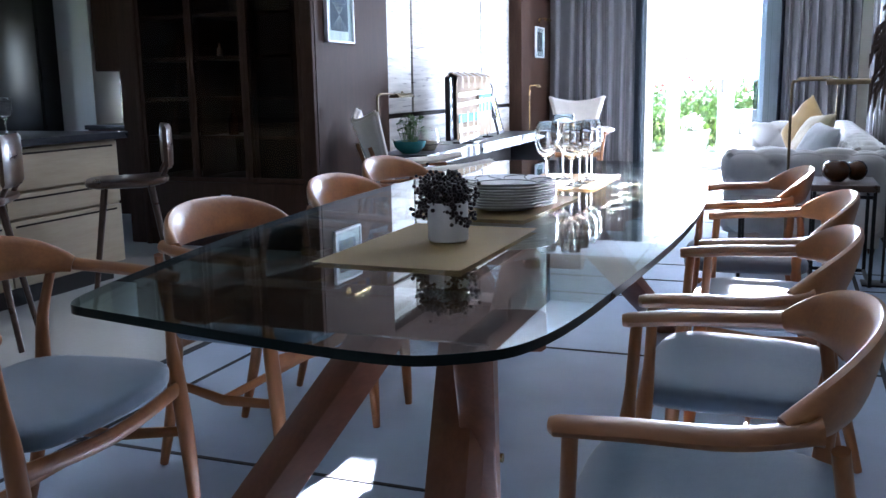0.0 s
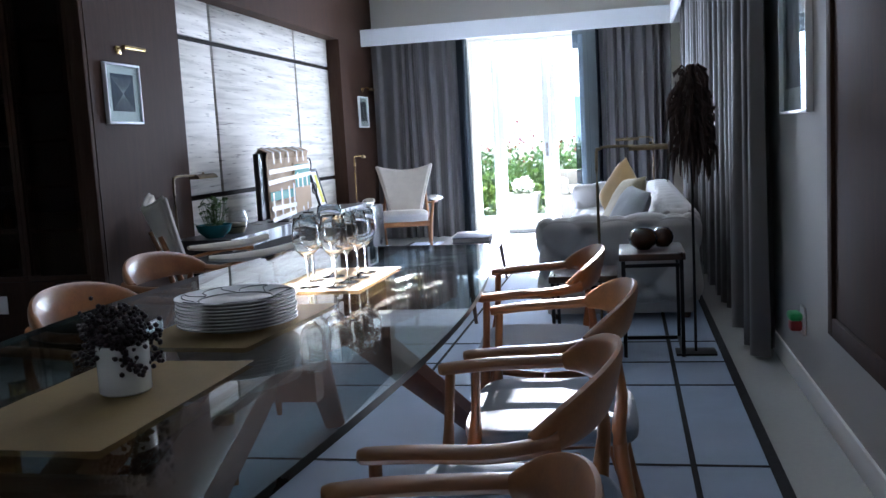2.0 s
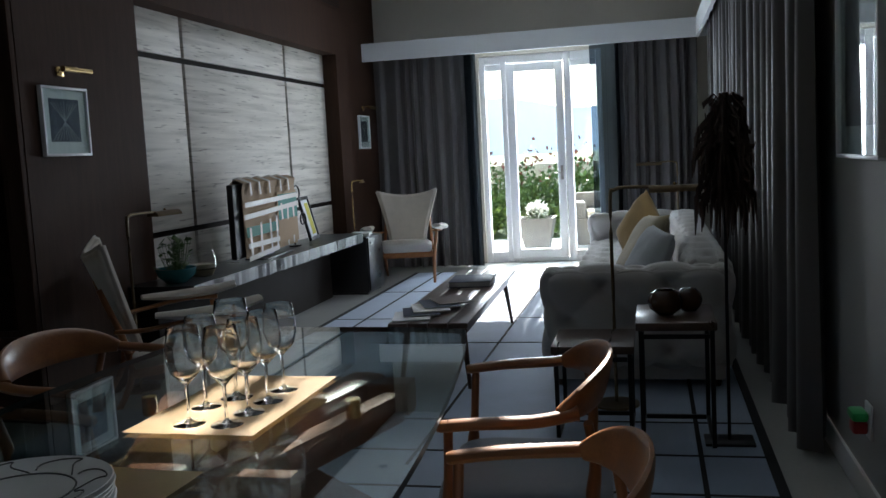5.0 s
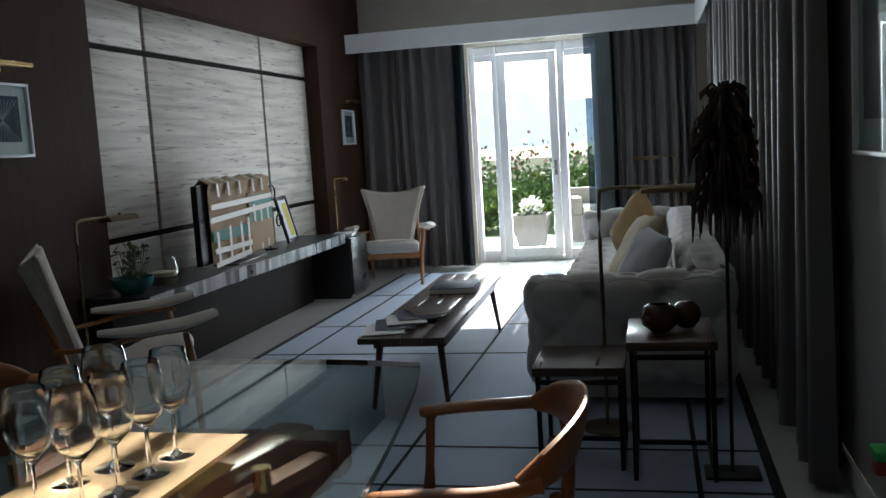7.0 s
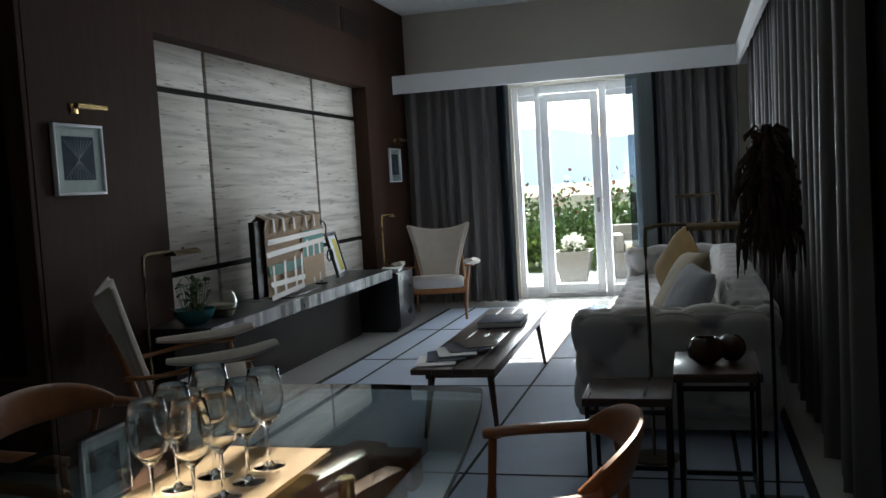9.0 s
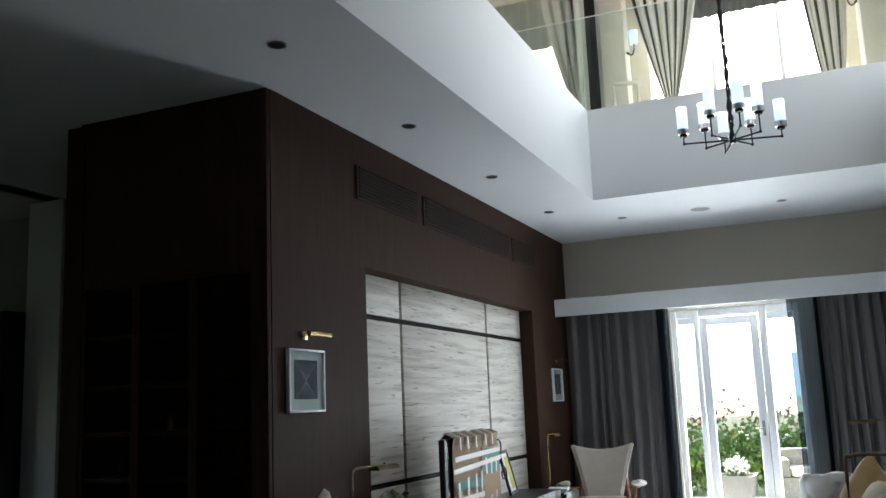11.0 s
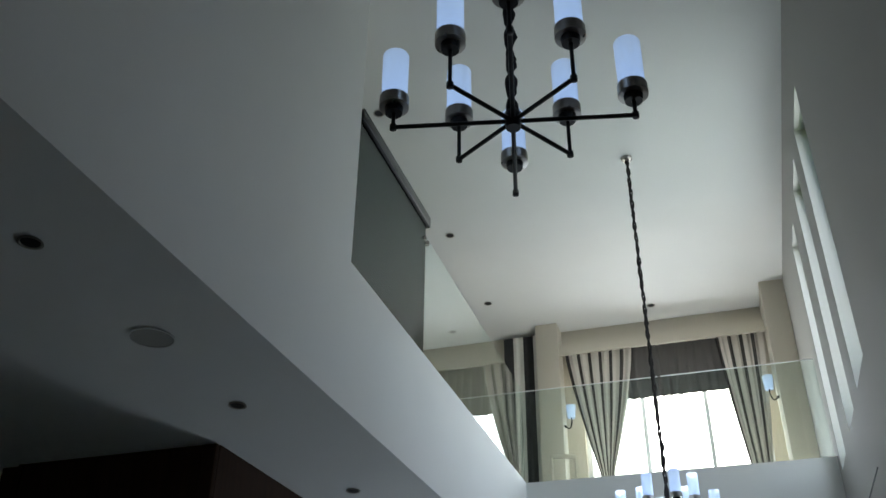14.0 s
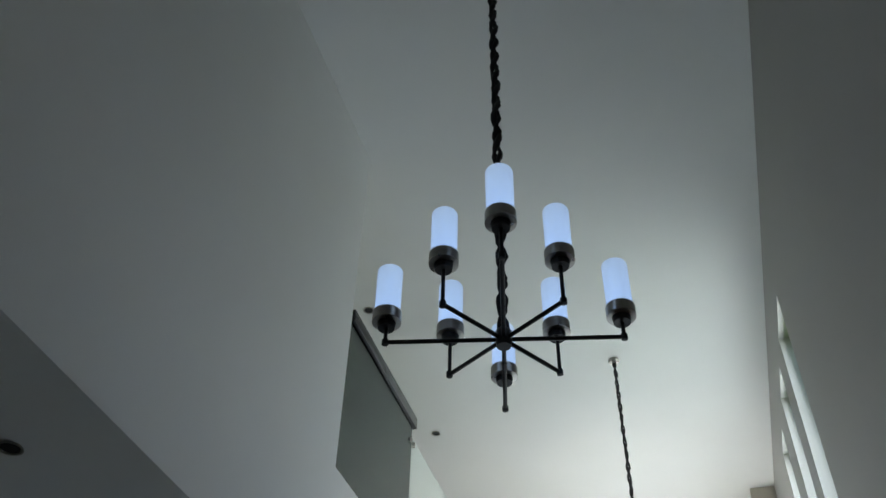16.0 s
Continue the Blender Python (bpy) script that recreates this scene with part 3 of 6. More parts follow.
# ---------------- garden door ----------------
door = tagged(thing("door_1", "white framed glazed garden door, middle leaf ajar", "door"), kind="structure")
for x0, x1 in ((1.2, 1.26), (1.44, 1.50), (2.14, 2.22), (2.5, 2.56)):
    solid("door_frame", x0, x1, 9.08, 9.17, 0.0, 2.33, "pvc", door, 0.006)
for x0, x1 in ((1.262, 1.438), (1.502, 2.138), (2.222, 2.498)):
    solid("door_head", x0, x1, 9.085, 9.165, 2.24, 2.33, "pvc", door, 0.004)
    solid("door_sill", x0, x1, 9.085, 9.165, 0.0, 0.05, "pvc", door, 0.004)
for x0, x1 in ((1.263, 1.437), (2.223, 2.497)):
    solid("side_rail", x0, x1, 9.1, 9.15, 0.052, 0.12, "pvc", door)
    solid("side_rail", x0, x1, 9.1, 9.15, 2.17, 2.238, "pvc", door)
    g = solid("pane", x0, x1, 9.118, 9.124, 0.12, 2.17, "glass", door)
    g.visible_shadow = False
leaf = thing("door_leaf", "", "door")
del leaf["category"]
leaf.parent = door
leaf.matrix_basis = pose(1.505, 9.06, 0, 0, 0, 4)
for x0, x1 in ((0.0, 0.09), (0.54, 0.63)):
    solid("stile", x0, x1, -0.03, 0.03, 0.055, 2.232, "pvc", leaf, 0.006)
solid("rail", 0.09, 0.54, -0.03, 0.03, 2.14, 2.232, "pvc", leaf, 0.004)
solid("rail", 0.09, 0.54, -0.03, 0.03, 0.055, 0.15, "pvc", leaf, 0.004)
g = solid("pane", 0.09, 0.54, -0.004, 0.004, 0.15, 2.14, "glass", leaf)
g.visible_shadow = False
bar("handle", [(0.585, -0.032, 1.0), (0.585, -0.07, 1.0), (0.5, -0.075, 1.0)], 0.008, "steel", leaf)
solid("handle_plate", 0.57, 0.6, -0.036, -0.03, 0.92, 1.08, "steel", leaf)

# ---------------- dining table ----------------
table = thing("dining_table", "long boat-shaped glass dining table on a red-brown timber trestle base", "table", pose(2.11, 0.045, 0))
table.scale = (1.0, 0.95, 1.0)
outline = [(-0.30, -1.45), (0.2, -1.54), (0.36, -1.51), (0.445, -1.38), (0.49, -1.0), (0.53, -0.4), (0.53, 0.2), (0.48, 0.85), (0.40, 1.42), (0.32, 1.53), (-0.1, 1.57),
           (-0.40, 1.53), (-0.47, 1.42), (-0.53, 0.8), (-0.54, 0.2), (-0.50, -0.5), (-0.42, -1.1), (-0.36, -1.4)]


def smooth_outline(p, steps=6):
    return curve([(x, y, 0) for x, y in p] + [(p[0][0], p[0][1], 0)], steps)[:-1]


def slab(bm, pts, z0, z1):
    lo = [bm.verts.new((p[0], p[1], z0)) for p in pts]
    hi = [bm.verts.new((p[0], p[1], z1)) for p in pts]
    bm.faces.new(hi)
    bm.faces.new(lo[::-1])
    return lo, hi


bm = bmesh.new()
pts = smooth_outline(outline)
slab(bm, pts, 0.7251, 0.7399)
glass_top = part("tabletop", bm, "table_glass", table, "clear green-tinted glass top")
glass_top.visible_shadow = False
bm = bmesh.new()
lo = [bm.verts.new((p[0], p[1], 0.725)) for p in pts]
hi = [bm.verts.new((p[0], p[1], 0.74)) for p in pts]
for i in range(len(pts)):
    j = (i + 1) % len(pts)
    bm.faces.new((lo[i], lo[j], hi[j], hi[i]))
part("tabletop_edge", bm, "glass_edge", table, "dark green polished glass edge", smooth=True)


def beam(name, a, b, w, h, parent, material="red_wood", up=(0, 0, 1), taper=1.0):
    return bar(name, [a, (Vector(a) + Vector(b)) / 2, b], [(w / 2, h / 2), (w / 2 * (1 + taper) / 2, h / 2 * (1 + taper) / 2), (w / 2 * taper, h / 2 * taper)], material, parent, up, 12, 7)


# two long rails that cross flat under the glass, cross pieces and splayed pairs of legs
for sx in (-1, 1):
    beam("long_rail", (0.33 * sx, -1.12, 0.67), (-0.2 * sx, 1.08, 0.67 - 0.001 * sx), 0.1, 0.075, table)
    beam("brace", (0.3 * sx, 0.95, 0.65), (0.03 * sx, 0.15, 0.62), 0.06, 0.075, table)
for sy in (-1, 1):
    beam("cross_rail", (-0.33, 1.02 * sy, 0.66), (0.33, 1.02 * sy, 0.66), 0.09, 0.085, table)
    beam("cross_rail", (-0.28, 0.32 * sy, 0.66), (0.28, 0.32 * sy, 0.66), 0.05, 0.07, table)
    for sx in (-1, 1):
        beam("leg", (0.06 * sx, 0.55 * sy, 0.64), (0.30 * sx, 1.52 * sy, 0.012), 0.09, 0.1, table, up=(1, 0, 0.3), taper=0.8)
beam("prop", (0.22, -1.02, 0.63), (0.16, -0.75, 0.012), 0.07, 0.08, table, up=(1, 0, 0.3), taper=0.75)
bar("tie_rod", [(0.1, -0.42, 0.14), (-0.1, -0.42, 0.14)], 0.012, "brass", table)
for px, py in ((-0.26, -0.75), (-0.26, -0.55), (0.26, -0.75), (-0.26, 0.75), (0.26, 0.75), (0.0, -0.95), (0.0, 0.95)):
    turned("glass_rest", [(0.018, 0.68), (0.018, 0.7245)], "brass", table, (px, py, 0.0), 12, "brass glass support")

# ---------------- dining chairs ----------------
def dining_chair(m):
    """Faces +x at its own origin, which is on the floor under the seat."""
    ch = thing("dining_chair", "oiled teak dining armchair with a blue-grey wool seat", "chair", m, "chairs round the table")
    bm = bmesh.new()
    cushion(bm, 0.5, 0.52, 0.075, 0.7, 10, 4.5)
    for v in bm.verts:
        v.co.y *= 0.88 + 0.24 * (v.co.x + 0.25)
        v.co.z += 0.405 - 0.03 * math.cos(v.co.y * 5.5) * 0.5 - 0.1 * max(0, -v.co.x - 0.05) ** 1.5
    part("seat", bm, "seat_blue", ch, "blue-grey wool upholstered seat", smooth="all")
    for s in (-1, 1):
        f = [(0.235, 0.265 * s, 0.006), (0.225, 0.265 * s, 0.2), (0.205, 0.262 * s, 0.41), (0.195, 0.262 * s, 0.5), (0.185, 0.275 * s, 0.655)]
        bar("front_leg", curve(f, 5), [0.013 + 0.009 * math.sin(math.pi * min(1, k / 16)) for k in range(21)], "teak_up", ch)
        b = [(-0.285, 0.2 * s, 0.006), (-0.225, 0.205 * s, 0.22), (-0.19, 0.21 * s, 0.42), (-0.2, 0.235 * s, 0.55), (-0.185, 0.262 * s, 0.665)]
        bar("back_leg", curve(b, 5), [0.013 + 0.008 * math.sin(math.pi * min(1, k / 17)) for k in range(21)], "teak_up", ch)
        bar("side_stretcher", [(0.218, 0.262 * s, 0.27), (0.0, 0.235 * s, 0.25), (-0.212, 0.207 * s, 0.27)], [(0.008, 0.013), (0.008, 0.016), (0.008, 0.013)], "teak", ch)
    bar("front_rail", curve([(0.212, -0.25, 0.385), (0.225, 0, 0.365), (0.212, 0.25, 0.385)], 4), (0.01, 0.02), "teak", ch)
    bar("cross_stretcher", [(0.0, -0.235, 0.25), (0.0, 0.235, 0.25)], (0.008, 0.014), "teak", ch)
    bar("back_rail", curve([(-0.195, -0.2, 0.39), (-0.22, 0, 0.385), (-0.195, 0.2, 0.39)], 4), (0.01, 0.02), "teak", ch)
    # arms: flat at the tips, twisting into the tall curved back
    for s in (-1, 1):
        a = curve([(0.215, 0.278 * s, 0.662), (0.1, 0.288 * s, 0.672), (-0.05, 0.292 * s, 0.678), (-0.16, 0.268 * s, 0.69)], 6)
        size = [(0.012, 0.012)] + [(0.027 - 0.006 * abs(k - 5) / 12, 0.014 + 0.002 * k / 18) for k in range(1, 18)] + [(0.018, 0.02)]
        bar("armrest", a, size, "teak", ch)
    n = 24
    pts, siz, ups = [], [], []
    for k in range(n + 1):
        w = -1 + 2 * k / n
        ang = w * radians(72)
        x = -0.045 - 0.195 * math.cos(ang) ** 0.9
        y = 0.27 * math.sin(ang) / math.sin(radians(72))
        h = 1 - abs(w) ** 2.2
        pts.append((x, y, 0.685 + 0.044 * h))
        siz.append((0.013 + 0.005 * abs(w), 0.02 + 0.042 * h))
        ups.append((-0.28 * math.cos(ang), 0.1 * w, 1))
    bm = bmesh.new()
    loft(bm, pts, siz, ups, 14, 2.6)
    part("backrest", bm, "teak", ch, "curved teak back rail", smooth=True)
    return ch


first = dining_chair(pose(2.768, -1.08, 0.012, 0, 0, 180))
first.scale = (0.87, 1.0, 0.955)
for x, y, turn in ((2.785, -0.37, 178), (2.82, 0.325, 182), (2.72, 1.1, 184), (1.348, -1.0, 3), (1.462, -0.23, -2), (1.48, 0.52, 1), (1.31, 1.33, -3)):
    seat = copy_thing(first, pose(x, y, 0.012, 0, 0, turn))
    seat.scale = (0.87, 1.0, 0.955)

# ---------------- rug ----------------
rug = tagged(solid("rug", 0.555, 3.50, -2.6, 8.25, 0.001, 0.012, "rug", bevel=0.004), "pale blue-grey woven rug with thin black line pattern", "rug")
for k, (x0, x1, y0, y1) in enumerate([(0.55, 0.59, -2.6, 8.25), (3.465, 3.505, -2.6, 8.25), (0.83, 0.848, -2.6, 8.25), (3.21, 3.23, -2.6, 8.25), (2.035, 2.05, 2.3, 8.2)]
                                     + [(0.56, 3.495, y, y + 0.016) for y in (-1.9, -0.35, 1.05, 2.06, 2.48, 2.93, 4.66, 5.55, 6.9)]):
    solid("rug_line", x0, x1, y0, y1, 0.0125 + 0.0005 * (k % 2), 0.0145 + 0.0005 * (k % 2), "rug_line", rug)

# dark board hung on the long wall
d2 = thing("wall_board", "large dark stained wooden board hung on the grey wall", "wall board", pose(RIGHT, 0, 0))
solid("board", -0.022, -0.001, 0.5, 1.32, 0.46, 2.1, "panel_dark", d2, 0.003)
for y0, y1, z0, z1 in ((0.43, 0.498, 0.39, 2.17), (1.322, 1.39, 0.39, 2.17), (0.498, 1.322, 2.102, 2.17), (0.498, 1.322, 0.39, 0.458)):
    solid("frame", -0.034, -0.001, y0, y1, z0, z1, "panel_dark", d2, 0.003)
structure(solid("baseboard_right", RIGHT - 0.014, RIGHT - 0.001, BACK, FAR, 0.0, 0.1, "paint_white", bevel=0.002), "white baseboard on the long wall", "baseboard")

# ---------------- things on the table ----------------
TOP = 0.741


def placemat(x, y, turn, w=0.31, d=0.5):
    bm = bmesh.new()
    n = 12
    grid = [[bm.verts.new(((i / n - 0.5) * w, (j / n - 0.5) * d, 0.002 + 0.004 * noise.noise((i * 0.3 + x * 5, j * 0.3 + y * 5, 0)) ** 2
                           + 0.006 * max(0, abs(i / n - 0.5) + abs(j / n - 0.5) - 0.9))) for j in range(n + 1)] for i in range(n + 1)]
    for i in range(n):
        for j in range(n):
            bm.faces.new((grid[i][j], grid[i + 1][j], grid[i + 1][j + 1], grid[i][j + 1]))
    bmesh.ops.solidify(bm, geom=bm.faces, thickness=0.0025)
    ob = part("placemat", bm, "kraft", smooth=True)
    ob.matrix_basis = pose(x, y, TOP + 0.0015, 0, 0, turn)
    return tagged(ob, "tan kraft leather placemat lying on the glass table", "placemat", "placemats on the table")


placemat(2.152, -0.655, -1, 0.31, 0.52)
placemat(2.11, -0.03, -4)
placemat(2.14, 0.65, -1, 0.29, 0.47)

# berry pot
pot = thing("berry_pot", "white china pot filled with dark elder berries", "plant pot", pose(2.17, -0.62, TOP + 0.006))
pot.scale = (0.95, 0.95, 0.92)
turned("pot", [(0.0, 0.0), (0.042, 0.0), (0.046, 0.004), (0.047, 0.09), (0.045, 0.093), (0.042, 0.09), (0.041, 0.012), (0.0, 0.012)], "china", pot, sides=32)
rnd = random.Random(5)
bm = bmesh.new()
twigs = bmesh.new()
for k in range(58):
    a, r, h = rnd.uniform(0, 6.28), rnd.uniform(0.005, 0.072), rnd.uniform(0.085, 0.165)
    tip = Vector((r * math.cos(a), r * math.sin(a), h - 0.5 * r))
    loft(twigs, [(0.02 * math.cos(a), 0.02 * math.sin(a), 0.06), tip * 0.7 + Vector((0, 0, 0.03)), tip], 0.0012, sides=4)
    for q in range(15):
        c = tip + Vector((rnd.gauss(0, 0.009), rnd.gauss(0, 0.009), rnd.gauss(0, 0.009)))
        s = rnd.uniform(0.0042, 0.006)
        made = bmesh.ops.create_icosphere(bm, subdivisions=1, radius=s)["verts"]
        bmesh.ops.translate(bm, verts=made, vec=c)
tagged(part("berries", bm, "berry", pot, "clustered black berries", smooth="all"), kind="stuff")
part("twigs", twigs, "twig", pot)

# dinner plates
stack_x, stack_y = 2.14, -0.085
for k in range(9):
    pl = turned("dinner_plate", [(0.0, 0.0), (0.075, 0.0), (0.08, 0.003), (0.1, 0.008), (0.136, 0.0165), (0.1375, 0.018), (0.136, 0.0195), (0.1, 0.0125), (0.085, 0.008), (0.0, 0.007)], "china", sides=56)
    pl.matrix_basis = pose(stack_x + 0.0015 * math.sin(k * 2.1), stack_y + 0.0015 * math.cos(k * 1.7), TOP + 0.006 + 0.0074 * k, 0, 0, k * 40)
    tagged(pl, "white china dinner plate in a stack" if k < 8 else "white china dinner plate with grey scroll rim, topmost of a stack", "plate", "stacked plates")
    if k == 8:
        for q in range(7):
            a = q * 6.283 / 7
            pts = []
            for s in range(15):
                w = s / 14
                rr = 0.088 + 0.04 * math.sin(w * 3.0)
                aa = a + 0.75 * w + 0.12 * math.sin(w * 9)
                pts.append((rr * math.cos(aa), rr * math.sin(aa), 0.0102 + 0.0088 * (rr - 0.088) / 0.04))
            bar("rim_scroll", pts, 0.0013, "china_line", pl, sides=5)
        bar("rim_line", [(0.084 * math.cos(v * 0.1963), 0.084 * math.sin(v * 0.1963), 0.0088) for v in range(33)], 0.0016, "china_line", pl, sides=5)


def wine_glass():
    prof = [(0.0, 0.0), (0.036, 0.0), (0.036, 0.0015), (0.012, 0.005), (0.004, 0.014), (0.0036, 0.06), (0.0045, 0.085), (0.014, 0.094), (0.032, 0.112), (0.041, 0.14), (0.0405, 0.17), (0.034, 0.21),
            (0.0335, 0.2105), (0.033, 0.21), (0.0395, 0.17), (0.04, 0.14), (0.031, 0.1135), (0.013, 0.0965), (0.0, 0.094)]
    g = turned("wine_glass", prof, M_WINE, sides=32)
    g.visible_shadow = False
    return tagged(g, "clear long-stemmed wine glass standing on a placemat", "wine glass", "wine glasses on the table")


def crystal():
    m, n, l, bsdf = nodes_of("crystal_glass")
    bsdf.inputs["Base Color"].default_value = (0.98, 0.99, 0.99, 1)
    bsdf.inputs["Roughness"].default_value = 0.0
    bsdf.inputs["IOR"].default_value = 1.48
    bsdf.inputs["Transmission Weight"].default_value = 1.0
    return m


M_WINE = crystal()
gl = wine_glass()
gl.matrix_basis = pose(2.112, 0.475, TOP + 0.006)
gl.scale = (0.93, 0.93, 0.97)
for x, y, s in ((2.196, 0.475, 1.0), (2.205, 0.56, 1.0), (2.21, 0.65, 1.0), (2.207, 0.747, 1.0), (2.085, 0.6, 1.0), (2.12, 0.68, 1.1)):
    c = copy_thing(gl, pose(x, y, TOP + 0.006))
    c.scale = (0.93 * s, 0.93 * s, 0.97 * s)

# ---------------- coffee table ----------------
cof = thing("coffee_table", "long low dark walnut plank coffee table", "table", pose(1.865, 4.42, 0.012, 0, 0, 1.5))
for k in range(4):
    x0 = -0.215 + k * 0.108
    solid("plank", x0, x0 + 0.1055, -1.06, 1.06, 0.355, 0.385, "dark_wood", cof, 0.005)
for sx in (-1, 1):
    solid("side_rail", 0.17 * sx - 0.012, 0.17 * sx + 0.012, -0.9, 0.9, 0.3, 0.354, "dark_wood", cof, 0.003)
    for sy in (-1, 1):
        bar("leg", [(0.15 * sx, 0.86 * sy, 0.354), (0.19 * sx, 0.93 * sy, 0.0)], [(0.02, 0.02), (0.011, 0.011)], "dark_wood", cof, up=(1, 0, 0))
for sy in (-1, 1):
    solid("end_rail", -0.158, 0.158, 0.86 * sy - 0.011, 0.86 * sy + 0.011, 0.3, 0.354, "dark_wood", cof, 0.003)
CT = 0.012 + 0.386
rnd = random.Random(8)
for k, (x, y, turn, col) in enumerate(((1.76, 3.56, 12, "paper"), (1.79, 3.65, 16, "print_blue"), (1.82, 3.74, 18, "paper"), (1.85, 3.83, 22, "print_blue"), (1.9, 3.91, 28, "dark_wood"))):
    mg = thing("magazine", "glossy magazine fanned out on the coffee table", "magazine", pose(x, y, CT + 0.007 * k, 0, 0, turn - 90), "fanned magazines")
    solid("pages", -0.14, 0.14, -0.1, 0.1, 0.0005, 0.005, "paper", mg, 0.001)
    solid("cover", -0.142, 0.142, -0.102, 0.102, 0.0052, 0.0062, col, mg, 0)
bk = thing("book", "large dark clothbound picture book on the coffee table", "book", pose(1.87, 4.75, CT, 0, 0, 4))
solid("pages", -0.135, 0.135, -0.17, 0.17, 0.005, 0.033, "paper", bk, 0.002)
solid("cover", -0.14, 0.14, -0.175, 0.175, 0.0, 0.0045, "print_blue", bk, 0.001)
solid("cover", -0.14, 0.14, -0.175, 0.175, 0.0335, 0.038, "print_blue", bk, 0.001)

# ---------------- sofa ----------------
def tufted(name, x0, x1, y0, y1, z0, z1, parent, face="z", rad=0.09, pitch=0.17, depth=0.05, n=40, label=""):
    """A rounded block with buttoned diamond tufting."""
    bm = bmesh.new()
    made = bmesh.ops.create_cube(bm, size=2.0)["verts"]
    bmesh.ops.subdivide_edges(bm, edges=bm.edges[:], cuts=n, use_grid_fill=True)
    hx, hy, hz = (x1 - x0) / 2, (y1 - y0) / 2, (z1 - z0) / 2
    mid = Vector(((x0 + x1) / 2, (y0 + y1) / 2, (z0 + z1) / 2))
    for v in bm.verts:
        p = Vector((v.co.x * hx, v.co.y * hy, v.co.z * hz))
        core = Vector((max(-hx + rad, min(hx - rad, p.x)), max(-hy + rad, min(hy - rad, p.y)), max(-hz + rad, min(hz - rad, p.z))))
        d = p - core
        nrm = d.normalized() if d.length > 1e-6 else Vector((0, 0, 0))
        if d.length > 1e-6:
            k = max(abs(d.x), abs(d.y), abs(d.z))
            p = core + nrm * min(rad, k if sum(abs(q) > 1e-6 for q in d) == 1 else rad)
        ax = max(range(3), key=lambda q: abs(nrm[q]))
        a, b = [q for q in range(3) if q != ax]
        u, w = p[a] / pitch, p[b] / pitch
        if abs(nrm[ax]) > 0.7:
            t = (abs(math.sin(math.pi * (u + w) / 1.0 * 0.5)) * abs(math.sin(math.pi * (u - w) * 0.5))) ** 0.45
            du, dw = (u + w) / 2 - round((u + w) / 2), (u - w) / 2 - round((u - w) / 2)
            dip = math.exp(-(du * du + dw * dw) / 0.012)
            p = p - nrm * (depth * (1 - t) * 0.75 + depth * dip)
        v.co = p + mid
    return part(name, bm, "sofa", parent, label, smooth="all")


sofa = thing("sofa", "pale grey velvet buttoned sofa with tufted arms and back", "sofa", pose(0, 0, 0.0))
tufted("armrest", 2.46, 3.46, 3.49, 3.74, 0.1, 0.66, sofa)
tufted("armrest", 2.46, 3.46, 7.36, 7.6, 0.1, 0.66, sofa)
tufted("backrest", 3.2, 3.47, 3.72, 7.38, 0.12, 0.68, sofa, n=56)
tufted("seat", 2.48, 3.22, 3.735, 7.365, 0.16, 0.42, sofa, n=56, rad=0.07)
solid("base", 2.52, 3.4, 3.56, 7.54, 0.05, 0.165, "sofa", sofa, 0.01)
for x, y in ((2.56, 3.6), (3.36, 3.6), (2.56, 7.5), (3.36, 7.5), (2.56, 5.55)):
    turned("foot", [(0.018, 0.013), (0.026, 0.05)], "dark_wood", sofa, (x, y, 0), 12)


def pillow(x, y, z, rx, ry, rz, material, label, s=0.46):
    bm = bmesh.new()
    made = bmesh.ops.create_cube(bm, size=2.0)["verts"]
    bmesh.ops.subdivide_edges(bm, edges=bm.edges[:], cuts=16, use_grid_fill=True)
    for v in bm.verts:
        a, b = v.co.x, v.co.y
        thick = 0.075 * ((1 - a ** 4) * (1 - b ** 4)) ** 0.55 + 0.004
        pinch = 1 - 0.07 * (1 - abs(a * b)) * (a * a + b * b) / 2
        wr = 0.006 * noise.noise((a * 3 + x, b * 3 + y, z))
        v.co = Vector((a * s / 2 * pinch, b * s / 2 * pinch, (v.co.z if abs(v.co.z) < 1 else math.copysign(1, v.co.z)) * thick + wr))
    ob = part("cushion", bm, material, smooth="all")
    ob.matrix_basis = pose(x, y, z, rx, ry, rz)
    return tagged(ob, label, "cushion", "cushions on the sofa")


pillow(3.02, 4.3, 0.575, 62, 4, -74, "grey_cloth", "pale grey scatter cushion leaning on the sofa back", 0.42)
pillow(2.98, 4.68, 0.6, 60, -4, -76, "sand_cloth", "sand-coloured scatter cushion leaning on the sofa back", 0.5)
pillow(2.97, 5.3, 0.665, 70, 38, -70, "ochre_cloth", "ochre scatter cushion standing on its corner on the sofa", 0.42)

